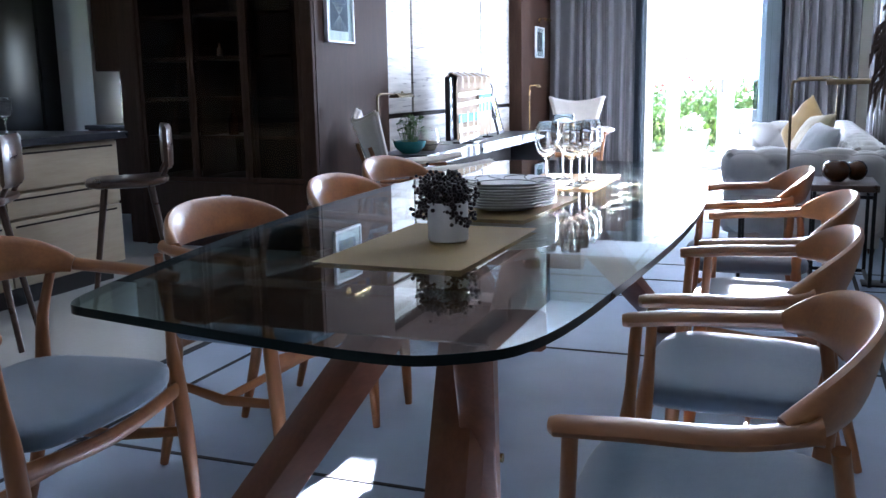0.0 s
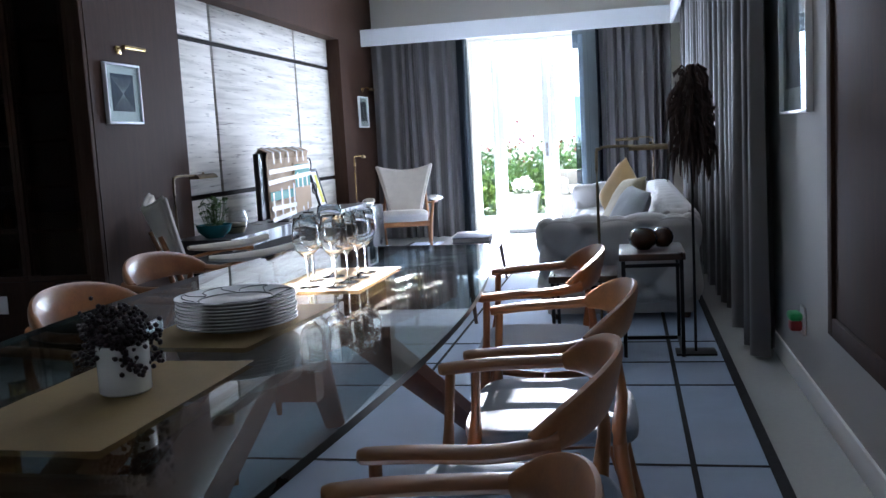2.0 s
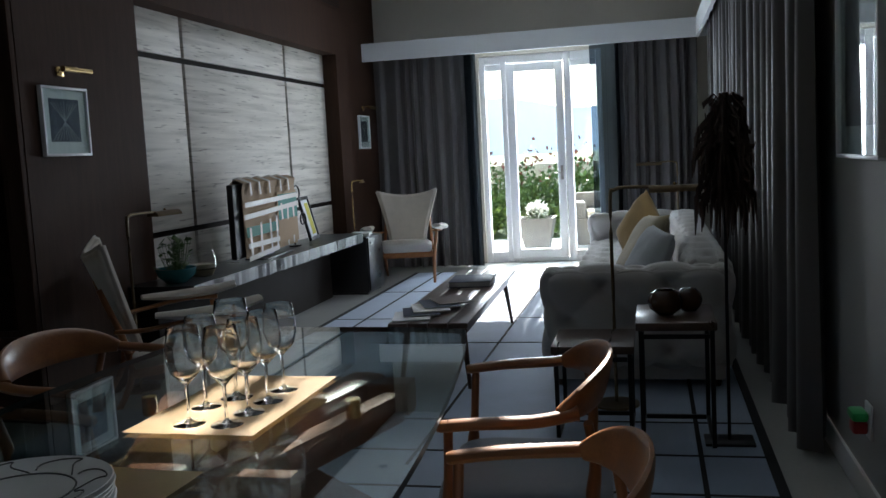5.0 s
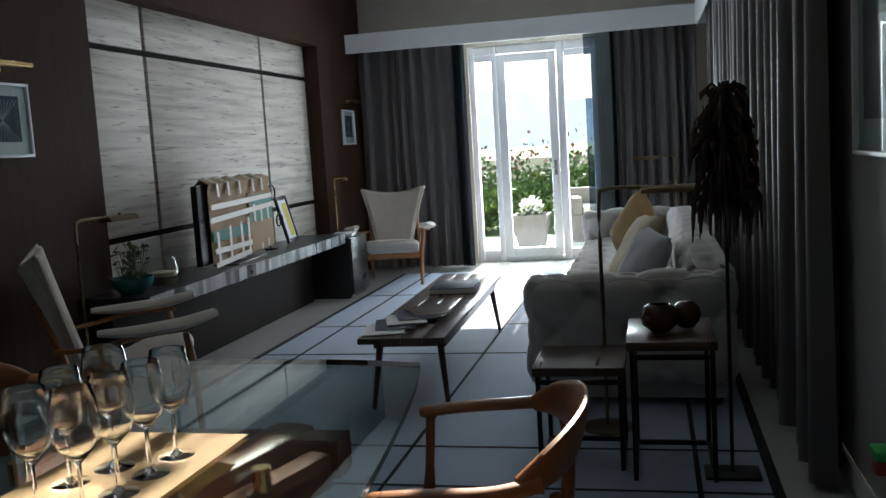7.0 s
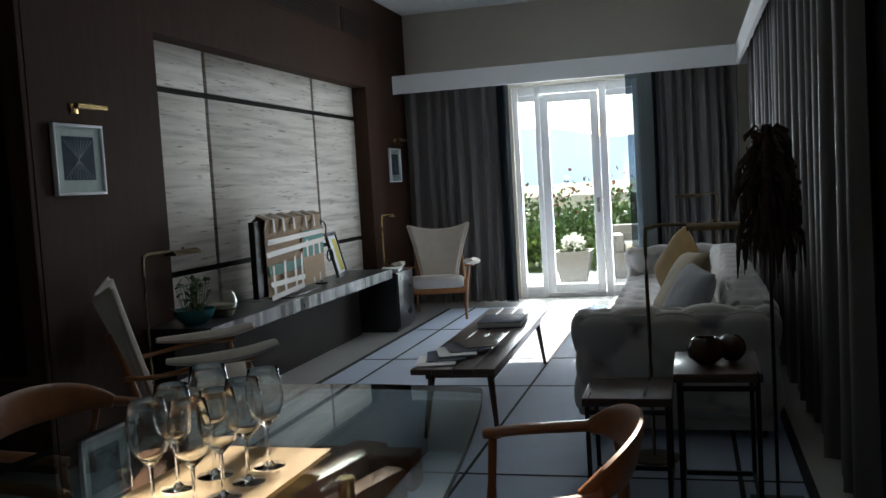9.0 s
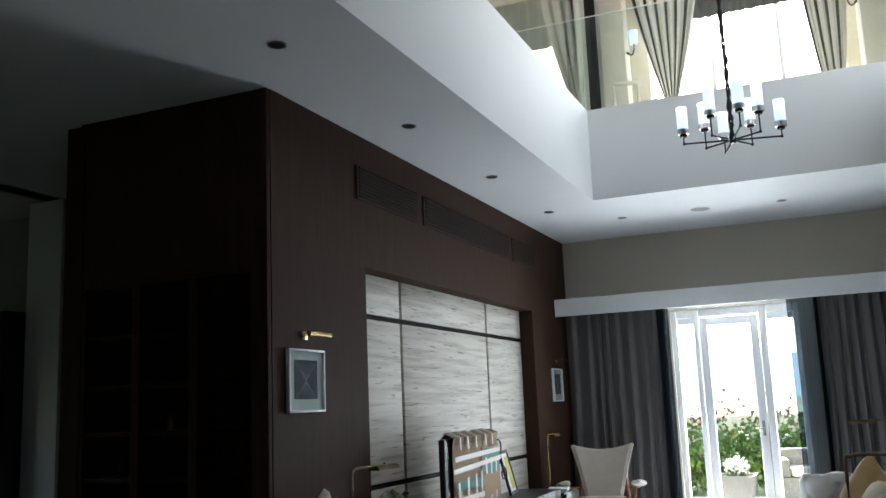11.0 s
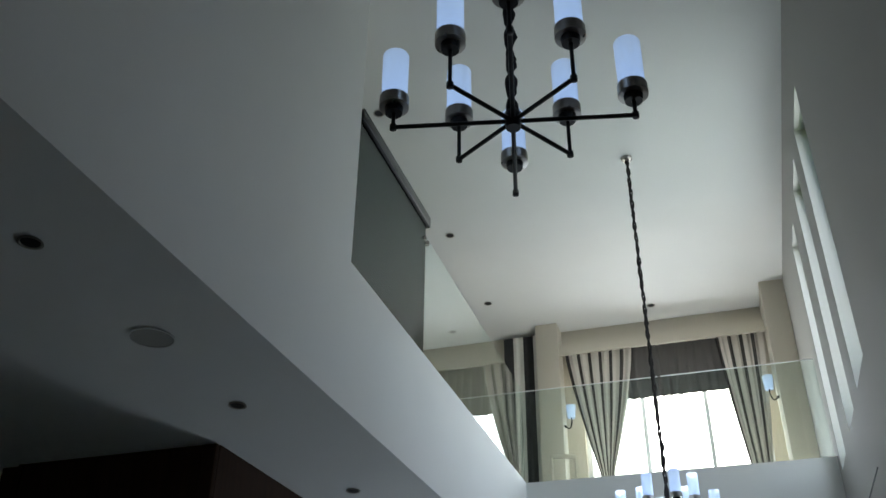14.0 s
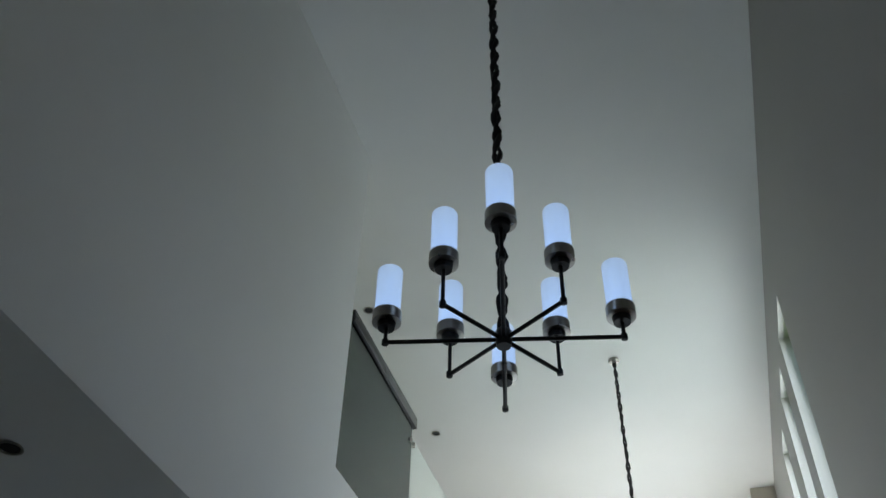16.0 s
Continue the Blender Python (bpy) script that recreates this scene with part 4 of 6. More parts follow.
# ---------------- nested side tables, bowl, lamps ----------------
def side_table(x0, x1, y0, y1, h, label):
    st = thing("side_table", label, "side table", pose((x0 + x1) / 2, (y0 + y1) / 2, 0.012), "nested side tables")
    hx, hy, h = (x1 - x0) / 2, (y1 - y0) / 2, h - 0.012
    solid("tabletop", -hx, hx, -hy, hy, h - 0.035, h, "dark_wood", st, 0.004)
    for sx in (-1, 1):
        for sy in (-1, 1):
            solid("leg", sx * (hx - 0.02) - 0.009, sx * (hx - 0.02) + 0.009, sy * (hy - 0.02) - 0.009, sy * (hy - 0.02) + 0.009, 0.0, h - 0.036, "black_metal", st)
        solid("rail", sx * (hx - 0.02) - 0.008, sx * (hx - 0.02) + 0.008, -hy + 0.03, hy - 0.03, 0.0, 0.018, "black_metal", st)
        solid("rail", sx * (hx - 0.02) - 0.008, sx * (hx - 0.02) + 0.008, -hy + 0.03, hy - 0.03, h - 0.07, h - 0.052, "black_metal", st)
    solid("rail", -hx + 0.03, hx - 0.03, hy - 0.028, hy - 0.012, 0.0, 0.018, "black_metal", st)
    solid("rail", -hx + 0.03, hx - 0.03, -hy + 0.012, -hy + 0.028, h - 0.07, h - 0.052, "black_metal", st)
    return st


side_table(2.975, 3.30, 2.58, 3.03, 0.54, "dark walnut side table on a black steel frame")
side_table(2.61, 2.965, 2.68, 3.07, 0.42, "low dark walnut side table on a black steel frame")
turned("bowl", [(0.0, 0.0), (0.03, 0.0), (0.068, 0.03), (0.075, 0.06), (0.06, 0.095), (0.04, 0.108), (0.036, 0.106), (0.055, 0.09), (0.066, 0.06), (0.06, 0.034), (0.0, 0.01)], "amber", centre=(0, 0, 0), sides=28).matrix_basis = pose(3.10, 2.76, 0.541)
tagged(bpy.data.objects["bowl"], "round dark brown glazed bowl on the side table", "bowl")
turned("orb", [(0.0, 0.0), (0.03, 0.006), (0.05, 0.03), (0.056, 0.055), (0.05, 0.08), (0.03, 0.103), (0.0, 0.11)], "amber", sides=24).matrix_basis = pose(3.2, 2.82, 0.541)
tagged(bpy.data.objects["orb"], "small dark glazed ball beside the bowl", "ornament")


def pharmacy_lamp(x, y, h, turn, reach, label, z0=0.012):
    la = thing("floor_lamp", label, "lamp", pose(x, y, z0, 0, 0, turn))
    turned("base", [(0.0, 0.0), (0.11, 0.0), (0.11, 0.012), (0.02, 0.018), (0.0, 0.018)], "bronze", la, sides=28)
    bar("pole", curve([(0, 0, 0.015), (0, 0, h * 0.5), (0, 0, h - 0.06), (0.02, 0, h - 0.012), (0.07, 0, h), (reach - 0.13, 0, h - 0.004)], 5), 0.0085, "bronze", la)
    bm = bmesh.new()
    n = 10
    rows = []
    for i in range(2):
        xx = reach - 0.16 + i * 0.24
        rows.append([bm.verts.new((xx, 0.042 * math.cos(math.pi * k / n), h - 0.03 + 0.032 * math.sin(math.pi * k / n))) for k in range(n + 1)])
    for k in range(n):
        bm.faces.new((rows[0][k], rows[0][k + 1], rows[1][k + 1], rows[1][k]))
    bm.faces.new(rows[0])
    bm.faces.new(rows[1][::-1])
    bmesh.ops.solidify(bm, geom=bm.faces, thickness=0.002)
    part("shade", bm, "bronze", la, "half-round bronze lamp shade", smooth=True)
    turned("knob", [(0.0, 0.0), (0.008, 0.004), (0.008, 0.012), (0.0, 0.016)], "brass", la, (reach - 0.04, 0, h), 12)
    return la


pharmacy_lamp(2.862, 3.22, 1.06, 0, 0.34, "bronze pharmacy floor lamp standing by the sofa arm")
pharmacy_lamp(3.3, 7.75, 1.08, 180, 0.3, "bronze pharmacy floor lamp in the corner behind the sofa")
pharmacy_lamp(0.13, 3.47, 1.02, 84, 0.4, "bronze pharmacy floor lamp against the panelled wall", 0.001)
lp = thing("reading_lamp", "slim brass reading lamp behind the low cabinet", "lamp", pose(0.14, 7.5, 0.0))
turned("base", [(0.0, 0.0), (0.09, 0.0), (0.09, 0.01), (0.0, 0.014)], "brass", lp)
bar("pole", curve([(0, 0, 0.01), (0, 0, 0.6), (0, 0, 1.0), (0.02, 0.02, 1.05), (0.08, 0.05, 1.05)], 5), 0.006, "brass", lp)
turned("shade", [(0.012, 0.0), (0.03, -0.03), (0.028, -0.03), (0.0, -0.002)], "bronze", lp, (0.09, 0.055, 1.06), 14)

# feathery dried bunch on a stand
st = thing("dried_bunch_stand", "dark dried fibre bunch on a slim black steel stand", "ornament", pose(3.345, 2.68, 0.012))
solid("foot_plate", -0.1, 0.1, -0.07, 0.07, 0.0, 0.012, "black_metal", st, 0.003)
bar("pole", [(0, 0, 0.012), (0, 0, 1.36)], 0.007, "black_metal", st)
rnd = random.Random(11)
bm = bmesh.new()
for k in range(430):
    a = rnd.uniform(0, 6.283)
    top = rnd.uniform(1.02, 1.42)
    out = rnd.uniform(0.02, 0.125) * (1.0 if top < 1.34 else 0.75)
    drop = rnd.uniform(-0.05, 0.2)
    c, s = math.cos(a), math.sin(a)
    loft(bm, [(0.01 * c, 0.01 * s, top), (0.5 * out * c, 0.5 * out * s, top + 0.03), (out * c, out * s, top - 0.3 * drop), (out * 1.05 * c, out * 1.05 * s, top - drop)],
         [0.003, 0.004, 0.009, 0.002], sides=4)
tagged(part("dried_bunch", bm, "twig", st, "dark drooping dried fibres"), kind="stuff")

# ---------------- easy chairs ----------------
def easy_chair(m, label):
    """Faces +x at its own origin on the floor."""
    ec = thing("easy_chair", label, "armchair", m, "lounge chairs")
    bm = bmesh.new()
    n = 14
    grid = []
    for i in range(n + 1):
        v = i / n
        half = 0.19 + 0.15 * v ** 1.3
        row = []
        for j in range(n + 1):
            u = -1 + 2 * j / n
            z = 0.36 + 0.56 * v + 0.07 * (u * u - 0.45) * v ** 2
            x = -0.2 - 0.2 * v - 0.03 * math.cos(u * 1.5) + 0.05 * u * u * v
            row.append(bm.verts.new((x, u * half, z)))
        grid.append(row)
    for i in range(n):
        for j in range(n):
            bm.faces.new((grid[i][j], grid[i][j + 1], grid[i + 1][j + 1], grid[i + 1][j]))
    bmesh.ops.recalc_face_normals(bm, faces=bm.faces)
    bmesh.ops.solidify(bm, geom=bm.faces, thickness=0.05)
    bmesh.ops.bevel(bm, geom=[e for e in bm.edges if e.is_manifold and e.calc_face_angle(0) > 1.0], offset=0.018, segments=3, affect="EDGES")
    part("backrest", bm, "cream_cloth", ec, "flared cream wool shield-shaped back", smooth="all")
    bm = bmesh.new()
    cushion(bm, 0.54, 0.56, 0.09, 0.8, 10, 4)
    for v in bm.verts:
        v.co.z += 0.3 + 0.16 * (v.co.x + 0.1) + 0.04 * math.sin(v.co.x * 5)
        v.co.x += 0.05
        v.co.y *= 0.92 + 0.3 * v.co.x
    part("seat", bm, "cream_cloth", ec, "cream wool seat cushion", smooth="all")
    for s in (-1, 1):
        bar("front_leg", curve([(0.3, 0.29 * s, 0.005), (0.29, 0.3 * s, 0.3), (0.26, 0.33 * s, 0.53)], 5), [0.013 + 0.006 * math.sin(k * 0.28) for k in range(11)], "teak_up", ec)
        bar("back_leg", curve([(-0.38, 0.25 * s, 0.005), (-0.24, 0.25 * s, 0.3), (-0.36, 0.22 * s, 0.72)], 5), [0.012 + 0.006 * math.sin(k * 0.28) for k in range(11)], "teak_up", ec)
        bar("side_rail", [(0.29, 0.295 * s, 0.32), (-0.25, 0.25 * s, 0.27)], (0.011, 0.024), "teak", ec)
        bar("arm_rail", curve([(0.29, 0.33 * s, 0.545), (0.1, 0.36 * s, 0.545), (-0.15, 0.34 * s, 0.51), (-0.3, 0.25 * s, 0.5)], 5), [(0.018, 0.012)] * 16, "teak", ec)
        p = curve([(0.4, 0.34 * s, 0.61), (0.24, 0.365 * s, 0.58), (0.04, 0.375 * s, 0.572), (-0.12, 0.36 * s, 0.58)], 5)
        bar("arm_pad", p, [(0.03 + 0.04 * math.sin(math.pi * min(1, 0.12 + k / 17)), 0.014 + 0.014 * math.sin(math.pi * min(1, 0.12 + k / 17))) for k in range(16)], "cream_cloth", ec, label="cream padded arm")
    bar("front_rail", [(0.285, -0.29, 0.3), (0.285, 0.29, 0.3)], (0.012, 0.03), "teak", ec)
    bar("back_rail", [(-0.235, -0.245, 0.28), (-0.235, 0.245, 0.28)], (0.012, 0.024), "teak", ec)
    return ec


ec = easy_chair(pose(0.61, 7.72, 0.012, 0, 0, -80), "teak lounge chair with cream wool back beside the curtain")
ec.scale = (1.0, 1.0, 0.95)
second_chair = copy_thing(ec, pose(0.57, 3.12, 0.002, 0, 0, 36))
second_chair.scale = (1.0, 1.0, 0.97)
second_chair["label"] = "teak lounge chair with cream wool back facing the sofa"

# ---------------- console and what stands on it ----------------
con = thing("media_console", "long black marble media shelf on a dark wooden base", "console", pose(0, 0, 0))
bm = bmesh.new()
rnd = random.Random(3)
pts = [(0.017, 3.6), (0.017, 6.84)] + [(0.44 + 0.012 * noise.noise((k * 0.31, 2, 8)) + rnd.uniform(-0.005, 0.005), 6.84 - 3.24 * k / 60) for k in range(61)]
lo, hi = slab(bm, [Vector((x, y, 0)) for x, y in pts], 0.5, 0.585)
for i in range(len(pts)):
    j = (i + 1) % len(pts)
    bm.faces.new((lo[i], lo[j], hi[j], hi[i]))
part("shelf", bm, "black_stone", con, "rough-edged black marble shelf")
solid("base", 0.017, 0.14, 3.7, 6.75, 0.001, 0.499, "groove", con, 0.004)
SH = 0.586
tv = thing("television", "flat television on a stand wrapped in brown cardboard and white tape", "television", pose(0.26, 5.13, SH, 0, 0, 4))
tv.scale = (1.0, 1.14, 0.84)
solid("stand", -0.09, 0.09, -0.25, 0.25, 0.0, 0.012, "black", tv, 0.004)
solid("neck", -0.02, 0.01, -0.05, 0.05, 0.012, 0.09, "black", tv, 0.004)
solid("screen", -0.045, 0.0, -0.57, 0.57, 0.05, 0.66, "black", tv, 0.01)
rnd = random.Random(21)
bm = bmesh.new()
n, q = 14, 10
grid = []
for i in range(n + 1):
    row = []
    for j in range(q + 1):
        u, v = -0.47 + 1.0 * i / n, j / q
        buck = 0.006 * noise.noise((i * 0.4, j * 0.5, 3))
        row.append(bm.verts.new((0.022 + buck + (0.014 if v > 0.9 else 0), u, 0.045 + 0.62 * v + 0.004 * noise.noise((i, 0, 1)))))
    row.append(bm.verts.new((-0.03, row[-1].co.y + 0.01, 0.7 + 0.006 * noise.noise((i * 0.7, 4, 1)))))
    row.append(bm.verts.new((-0.075, row[-1].co.y + 0.01, 0.66)))
    grid.append(row)
for ra, rb in zip(grid, grid[1:]):
    for j in range(len(ra) - 1):
        bm.faces.new((ra[j], rb[j], rb[j + 1], ra[j + 1]))
bmesh.ops.recalc_face_normals(bm, faces=bm.faces)
bmesh.ops.solidify(bm, geom=bm.faces, thickness=0.004)
part("cardboard_wrap", bm, "cardboard", tv, "buckled brown cardboard wrapping")
solid("cardboard_sheet", 0.0335, 0.036, 0.12, 0.535, 0.06, 0.545, "cardboard", tv, label="second brown cardboard sheet", m=Matrix.Rotation(radians(1.2), 4, "X"))
for y0, y1, z0, z1 in ((0.13, 0.53, 0.3, 0.53), (-0.465, 0.115, 0.215, 0.3)):
    solid("print_patch", 0.0365, 0.0372, y0, y1, z0, z1, "card_green", tv, label="green printed patch")


def tape(y, z0, z1, w, tilt, lift=0.0):
    solid("tape_strip", 0.038 + lift, 0.0388 + lift, -w / 2, w / 2, z0 - (z0 + z1) / 2, z1 - (z0 + z1) / 2, "tape", tv, m=Matrix.Translation((0, y, (z0 + z1) / 2)) @ Matrix.Rotation(radians(tilt), 4, "X"))


for y, z0, z1, w, tilt in ((-0.4, 0.05, 0.29, 0.03, 2), (-0.22, 0.06, 0.32, 0.032, -2), (-0.04, 0.06, 0.33, 0.03, 1), (0.08, 0.05, 0.35, 0.03, -1),
                           (0.2, 0.3, 0.45, 0.032, 2), (0.32, 0.29, 0.44, 0.03, -2), (0.44, 0.3, 0.44, 0.032, 3), (0.3, 0.05, 0.1, 0.03, 2), (0.42, 0.06, 0.13, 0.03, -3)):
    tape(y, z0, z1, w, tilt)
for y, z, w, tilt in ((0.03, 0.495, 1.0, 1.2), (0.03, 0.405, 1.06, 2.2), (-0.17, 0.14, 0.58, -1), (-0.18, 0.05, 0.56, 2.5)):
    tape(y, z - 0.021, z + 0.021, w, tilt, 0.001)
for y in (-0.36, -0.2, -0.02, 0.2, 0.36):
    bar("tape_strip", [(0.044, y, 0.56), (0.046, y - 0.015, 0.665), (-0.025, y - 0.05, 0.708), (-0.06, y - 0.06, 0.69)], (0.02, 0.0008), "tape", tv, up=(1, 0, 0.7), sides=8, power=8)

# plant bowl and vase
pb = thing("plant_bowl", "teal glazed bowl with a dark leafy succulent", "plant pot", pose(0.25, 3.76, SH))
turned("bowl", [(0.0, 0.0), (0.06, 0.0), (0.11, 0.045), (0.125, 0.09), (0.118, 0.09), (0.1, 0.05), (0.0, 0.03)], "teal", pb, sides=28)
bm = bmesh.new()
rnd = random.Random(4)
for k in range(90):
    a, r, h = rnd.uniform(0, 6.283), rnd.uniform(0.0, 0.1), rnd.uniform(0.06, 0.26)
    b = Vector((r * 0.5 * math.cos(a), r * 0.5 * math.sin(a), 0.05))
    t = Vector((r * math.cos(a), r * math.sin(a), h))
    d = Vector((rnd.uniform(-1, 1), rnd.uniform(-1, 1), rnd.uniform(-0.2, 0.8))).normalized() * rnd.uniform(0.03, 0.06)
    loft(bm, [b, t], 0.0015, sides=3)
    loft(bm, [t, t + d * 0.5, t + d], [(0.003, 0.002), (0.014, 0.003), (0.002, 0.002)], sides=6)
tagged(part("foliage", bm, "leaf", pb), kind="stuff")
v = turned("glass_vase", [(0.0, 0.0), (0.06, 0.0), (0.09, 0.05), (0.095, 0.1), (0.075, 0.16), (0.073, 0.16), (0.092, 0.1), (0.087, 0.05), (0.0, 0.006)], M_WINE, sides=28)
v.matrix_basis = pose(0.27, 4.05, SH)
tagged(v, "clear round glass vase on the marble shelf", "vase")
sv = turned("vase_fill", [(0.0, 0.0), (0.056, 0.0), (0.084, 0.048), (0.08, 0.07), (0.0, 0.075)], "sand_cloth", v, (0, 0, 0.008), 20, "pale sand in the vase")

# scroll ornament and leaning frame
sc = thing("scroll_ornament", "dark wrought-iron scroll ornament on the marble shelf", "ornament", pose(0.2, 5.78, SH))
turned("base", [(0.0, 0.0), (0.05, 0.0), (0.05, 0.01), (0.0, 0.014)], "black_metal", sc)
bar("stem", [(0, 0, 0.01), (0, 0.0, 0.3), (0, 0.02, 0.42)], 0.005, "black_metal", sc)
for s, cy, cz, R in ((1, 0.1, 0.42, 0.09), (-1, 0.2, 0.2, 0.075)):
    bar("scroll", [(0, cy + s * R * (1 - 0.8 * k / 40) * math.cos(3.6 - k * 0.2), cz + R * (1 - 0.8 * k / 40) * math.sin(3.6 - k * 0.2)) for k in range(41)], 0.006, "black_metal", sc, up=(1, 0, 0))
fr = thing("leaning_picture", "small white framed yellow picture leaning on the wall", "picture", pose(0.16, 6.34, SH, 0, -14, 8))
for y0, y1, z0, z1 in ((-0.16, 0.16, 0.0, 0.03), (-0.16, 0.16, 0.36, 0.39), (-0.16, -0.135, 0.031, 0.359), (0.135, 0.16, 0.031, 0.359)):
    solid("frame", -0.012, 0.012, y0, y1, z0, z1, "black", fr, 0.002)
solid("mount", -0.009, 0.002, -0.134, 0.134, 0.031, 0.359, "paper", fr)
solid("print", 0.003, 0.004, -0.02, 0.11, 0.05, 0.33, "yellow", fr)
cb = thing("low_cabinet", "low black cabinet beside the lounge chair", "cabinet", pose(0.26, 7.09, 0.0))
solid("body", -0.22, 0.2, -0.22, 0.25, 0.02, 0.54, "black", cb, 0.005)
solid("plinth", -0.2, 0.18, -0.2, 0.23, 0.0, 0.02, "black", cb)
solid("cabinet_door", 0.201, 0.215, -0.21, 0.24, 0.04, 0.53, "black", cb, 0.003)
bw = thing("book", "white paperback lying on the black cabinet", "book", pose(0.33, 7.12, 0.54, 0, 0, 10))
solid("pages", -0.09, 0.09, -0.13, 0.13, 0.003, 0.022, "paper", bw)
solid("cover", -0.092, 0.094, -0.132, 0.132, 0.0, 0.0028, "paper", bw)
solid("cover", -0.092, 0.094, -0.132, 0.132, 0.0222, 0.025, "paper", bw)


# ---------------- pictures ----------------
def framed(y0, y1, z0, z1, x, label, flip=1, inset=0.07):
    cy, cz = (y0 + y1) / 2, (z0 + z1) / 2
    w, h = (y1 - y0) / 2, (z1 - z0) / 2
    p = thing("framed_picture", label, "picture", pose(x, cy, cz, 0, 0, 0 if flip > 0 else 180))
    t = 0.014
    for a0, a1, b0, b1 in ((-w, w, -h, -h + t), (-w, w, h - t, h), (-w, -w + t, -h + t, h - t), (w - t, w, -h + t, h - t)):
        solid("frame", 0.001, 0.028, a0, a1, b0, b1, "pvc", p, 0.002)
    solid("backing", 0.001, 0.006, -w + t, w - t, -h + t, h - t, "black", p)
    solid("mount", 0.007, 0.012, -w + t, w - t, -h + t, h - t, "paper", p)
    solid("print", 0.0125, 0.0135, -w + inset, w - inset, -h + inset * 1.1, h - inset * 0.9, "print_blue", p)
    g = solid("pane", 0.017, 0.019, -w + t, w - t, -h + t, h - t, "glass", p, label="clear picture glass")
    g.visible_shadow = False
    a, b = w - inset - 0.012, h - inset - 0.012
    for k in range(9):
        s = k / 8 * 2 - 1
        bar("print_stroke", [(0.0142, -a * s, -b), (0.0142, a * s, b)], (0.0016, 0.0005), "print_line", p, up=(1, 0, 0), sides=4)
    return p


framed(2.96, 3.355, 1.367, 1.733, 0.0, "square white-framed blue line print under a brass picture light")
framed(8.24, 8.6, 1.375, 1.735, 0.0, "white-framed blue line print on the panelled wall")
framed(1.79, 2.43, 1.185, 1.93, RIGHT, "large white-framed print on the grey wall", -1, 0.1)
plt = thing("picture_light", "brass picture light above the print", "lamp", pose(0.0, 3.16, 1.82))
solid("bracket", 0.001, 0.01, -0.03, 0.03, -0.03, 0.02, "brass", plt, 0.002)
bar("arm", curve([(0.008, 0, 0.0), (0.06, 0, 0.02), (0.11, 0, 0.0)], 4), 0.005, "brass", plt)
bar("shade", [(0.11, -0.12, -0.005), (0.11, 0.12, -0.005)], 0.016, "brass", plt)
plt2 = thing("picture_light", "brass picture light above the far print", "lamp", pose(0.0, 8.45, 1.82))
solid("bracket", 0.001, 0.01, -0.03, 0.03, -0.03, 0.02, "brass", plt2, 0.002)
bar("arm", curve([(0.008, 0, 0.0), (0.06, 0, 0.02), (0.11, 0, 0.0)], 4), 0.005, "brass", plt2)
bar("shade", [(0.11, -0.12, -0.005), (0.11, 0.12, -0.005)], 0.016, "brass", plt2)

# wall socket with an air freshener plugged in
so = thing("wall_socket", "white wall socket with a green and red plug-in freshener", "socket", pose(RIGHT, 2.02, 0.31))
solid("plate", -0.01, -0.001, -0.045, 0.045, -0.06, 0.06, "pvc", so, 0.003)
solid("freshener_body", -0.06, -0.011, -0.02, 0.045, -0.045, 0.0, "red_cap", so, 0.01, "red freshener bottle")
solid("freshener_cap", -0.065, -0.011, -0.035, 0.06, 0.001, 0.035, "green_cap", so, 0.012, "green freshener cap")
tagged(solid("light_switch", -0.74, -0.66, 2.776, 2.782, 0.26, 0.37, "pvc", bevel=0.003), "white card on the dark cabinet front", "card")

# ---------------- display cabinet ----------------
dc = thing("display_cabinet", "tall dark display cabinet with smoked glass doors and bottles inside", "cabinet", pose(0, 0, 0))
solid("back", -1.38, -0.002, TV0 + 0.4, TV0 + 0.44, 0.1, LOW - 0.002, "panel_dark", dc)
solid("side", -1.395, -1.36, TV0 - 0.04, TV0 + 0.4, 0.0, LOW - 0.002, "panel_dark", dc, 0.003)
solid("side", -0.09, -0.003, TV0 - 0.04, TV0 - 0.001, 0.0, LOW - 0.002, "panel_dark", dc, 0.003)
solid("plinth", -1.36, -0.092, TV0 - 0.02, TV0 + 0.4, 0.0, 0.12, "panel_dark", dc)
solid("lower_front", -1.358, -0.092, TV0 - 0.035, TV0 - 0.01, 0.122, 0.45, "panel_dark", dc, 0.003)
solid("top_front", -1.358, -0.092, TV0 - 0.035, TV0 - 0.01, 2.2, LOW - 0.002, "panel_dark", dc, 0.003)
for z in (0.46, 0.74, 1.0, 1.27, 1.55, 1.85, 2.16):
    solid("shelf", -1.358, -0.095, TV0 + 0.0, TV0 + 0.399, z, z + 0.025, "dark_wood", dc, 0.002)
for x in (-0.9, -0.5):
    solid("upright", x - 0.012, x + 0.012, TV0 + 0.002, TV0 + 0.39, 0.486, 2.159, "dark_wood", dc)
for x0, x1 in ((-1.357, -0.94), (-0.936, -0.52), (-0.516, -0.094)):
    for a0, a1, b0, b1 in ((x0, x1, 0.455, 0.485), (x0, x1, 2.165, 2.195), (x0, x0 + 0.025, 0.486, 2.164), (x1 - 0.025, x1, 0.486, 2.164)):
        solid("door_frame", a0, a1, TV0 - 0.034, TV0 - 0.014, b0, b1, "panel_dark", dc)
M_SMOKE = clear("smoked_glass", (0.72, 0.66, 0.6), 0.02, 1.45, 0.7)
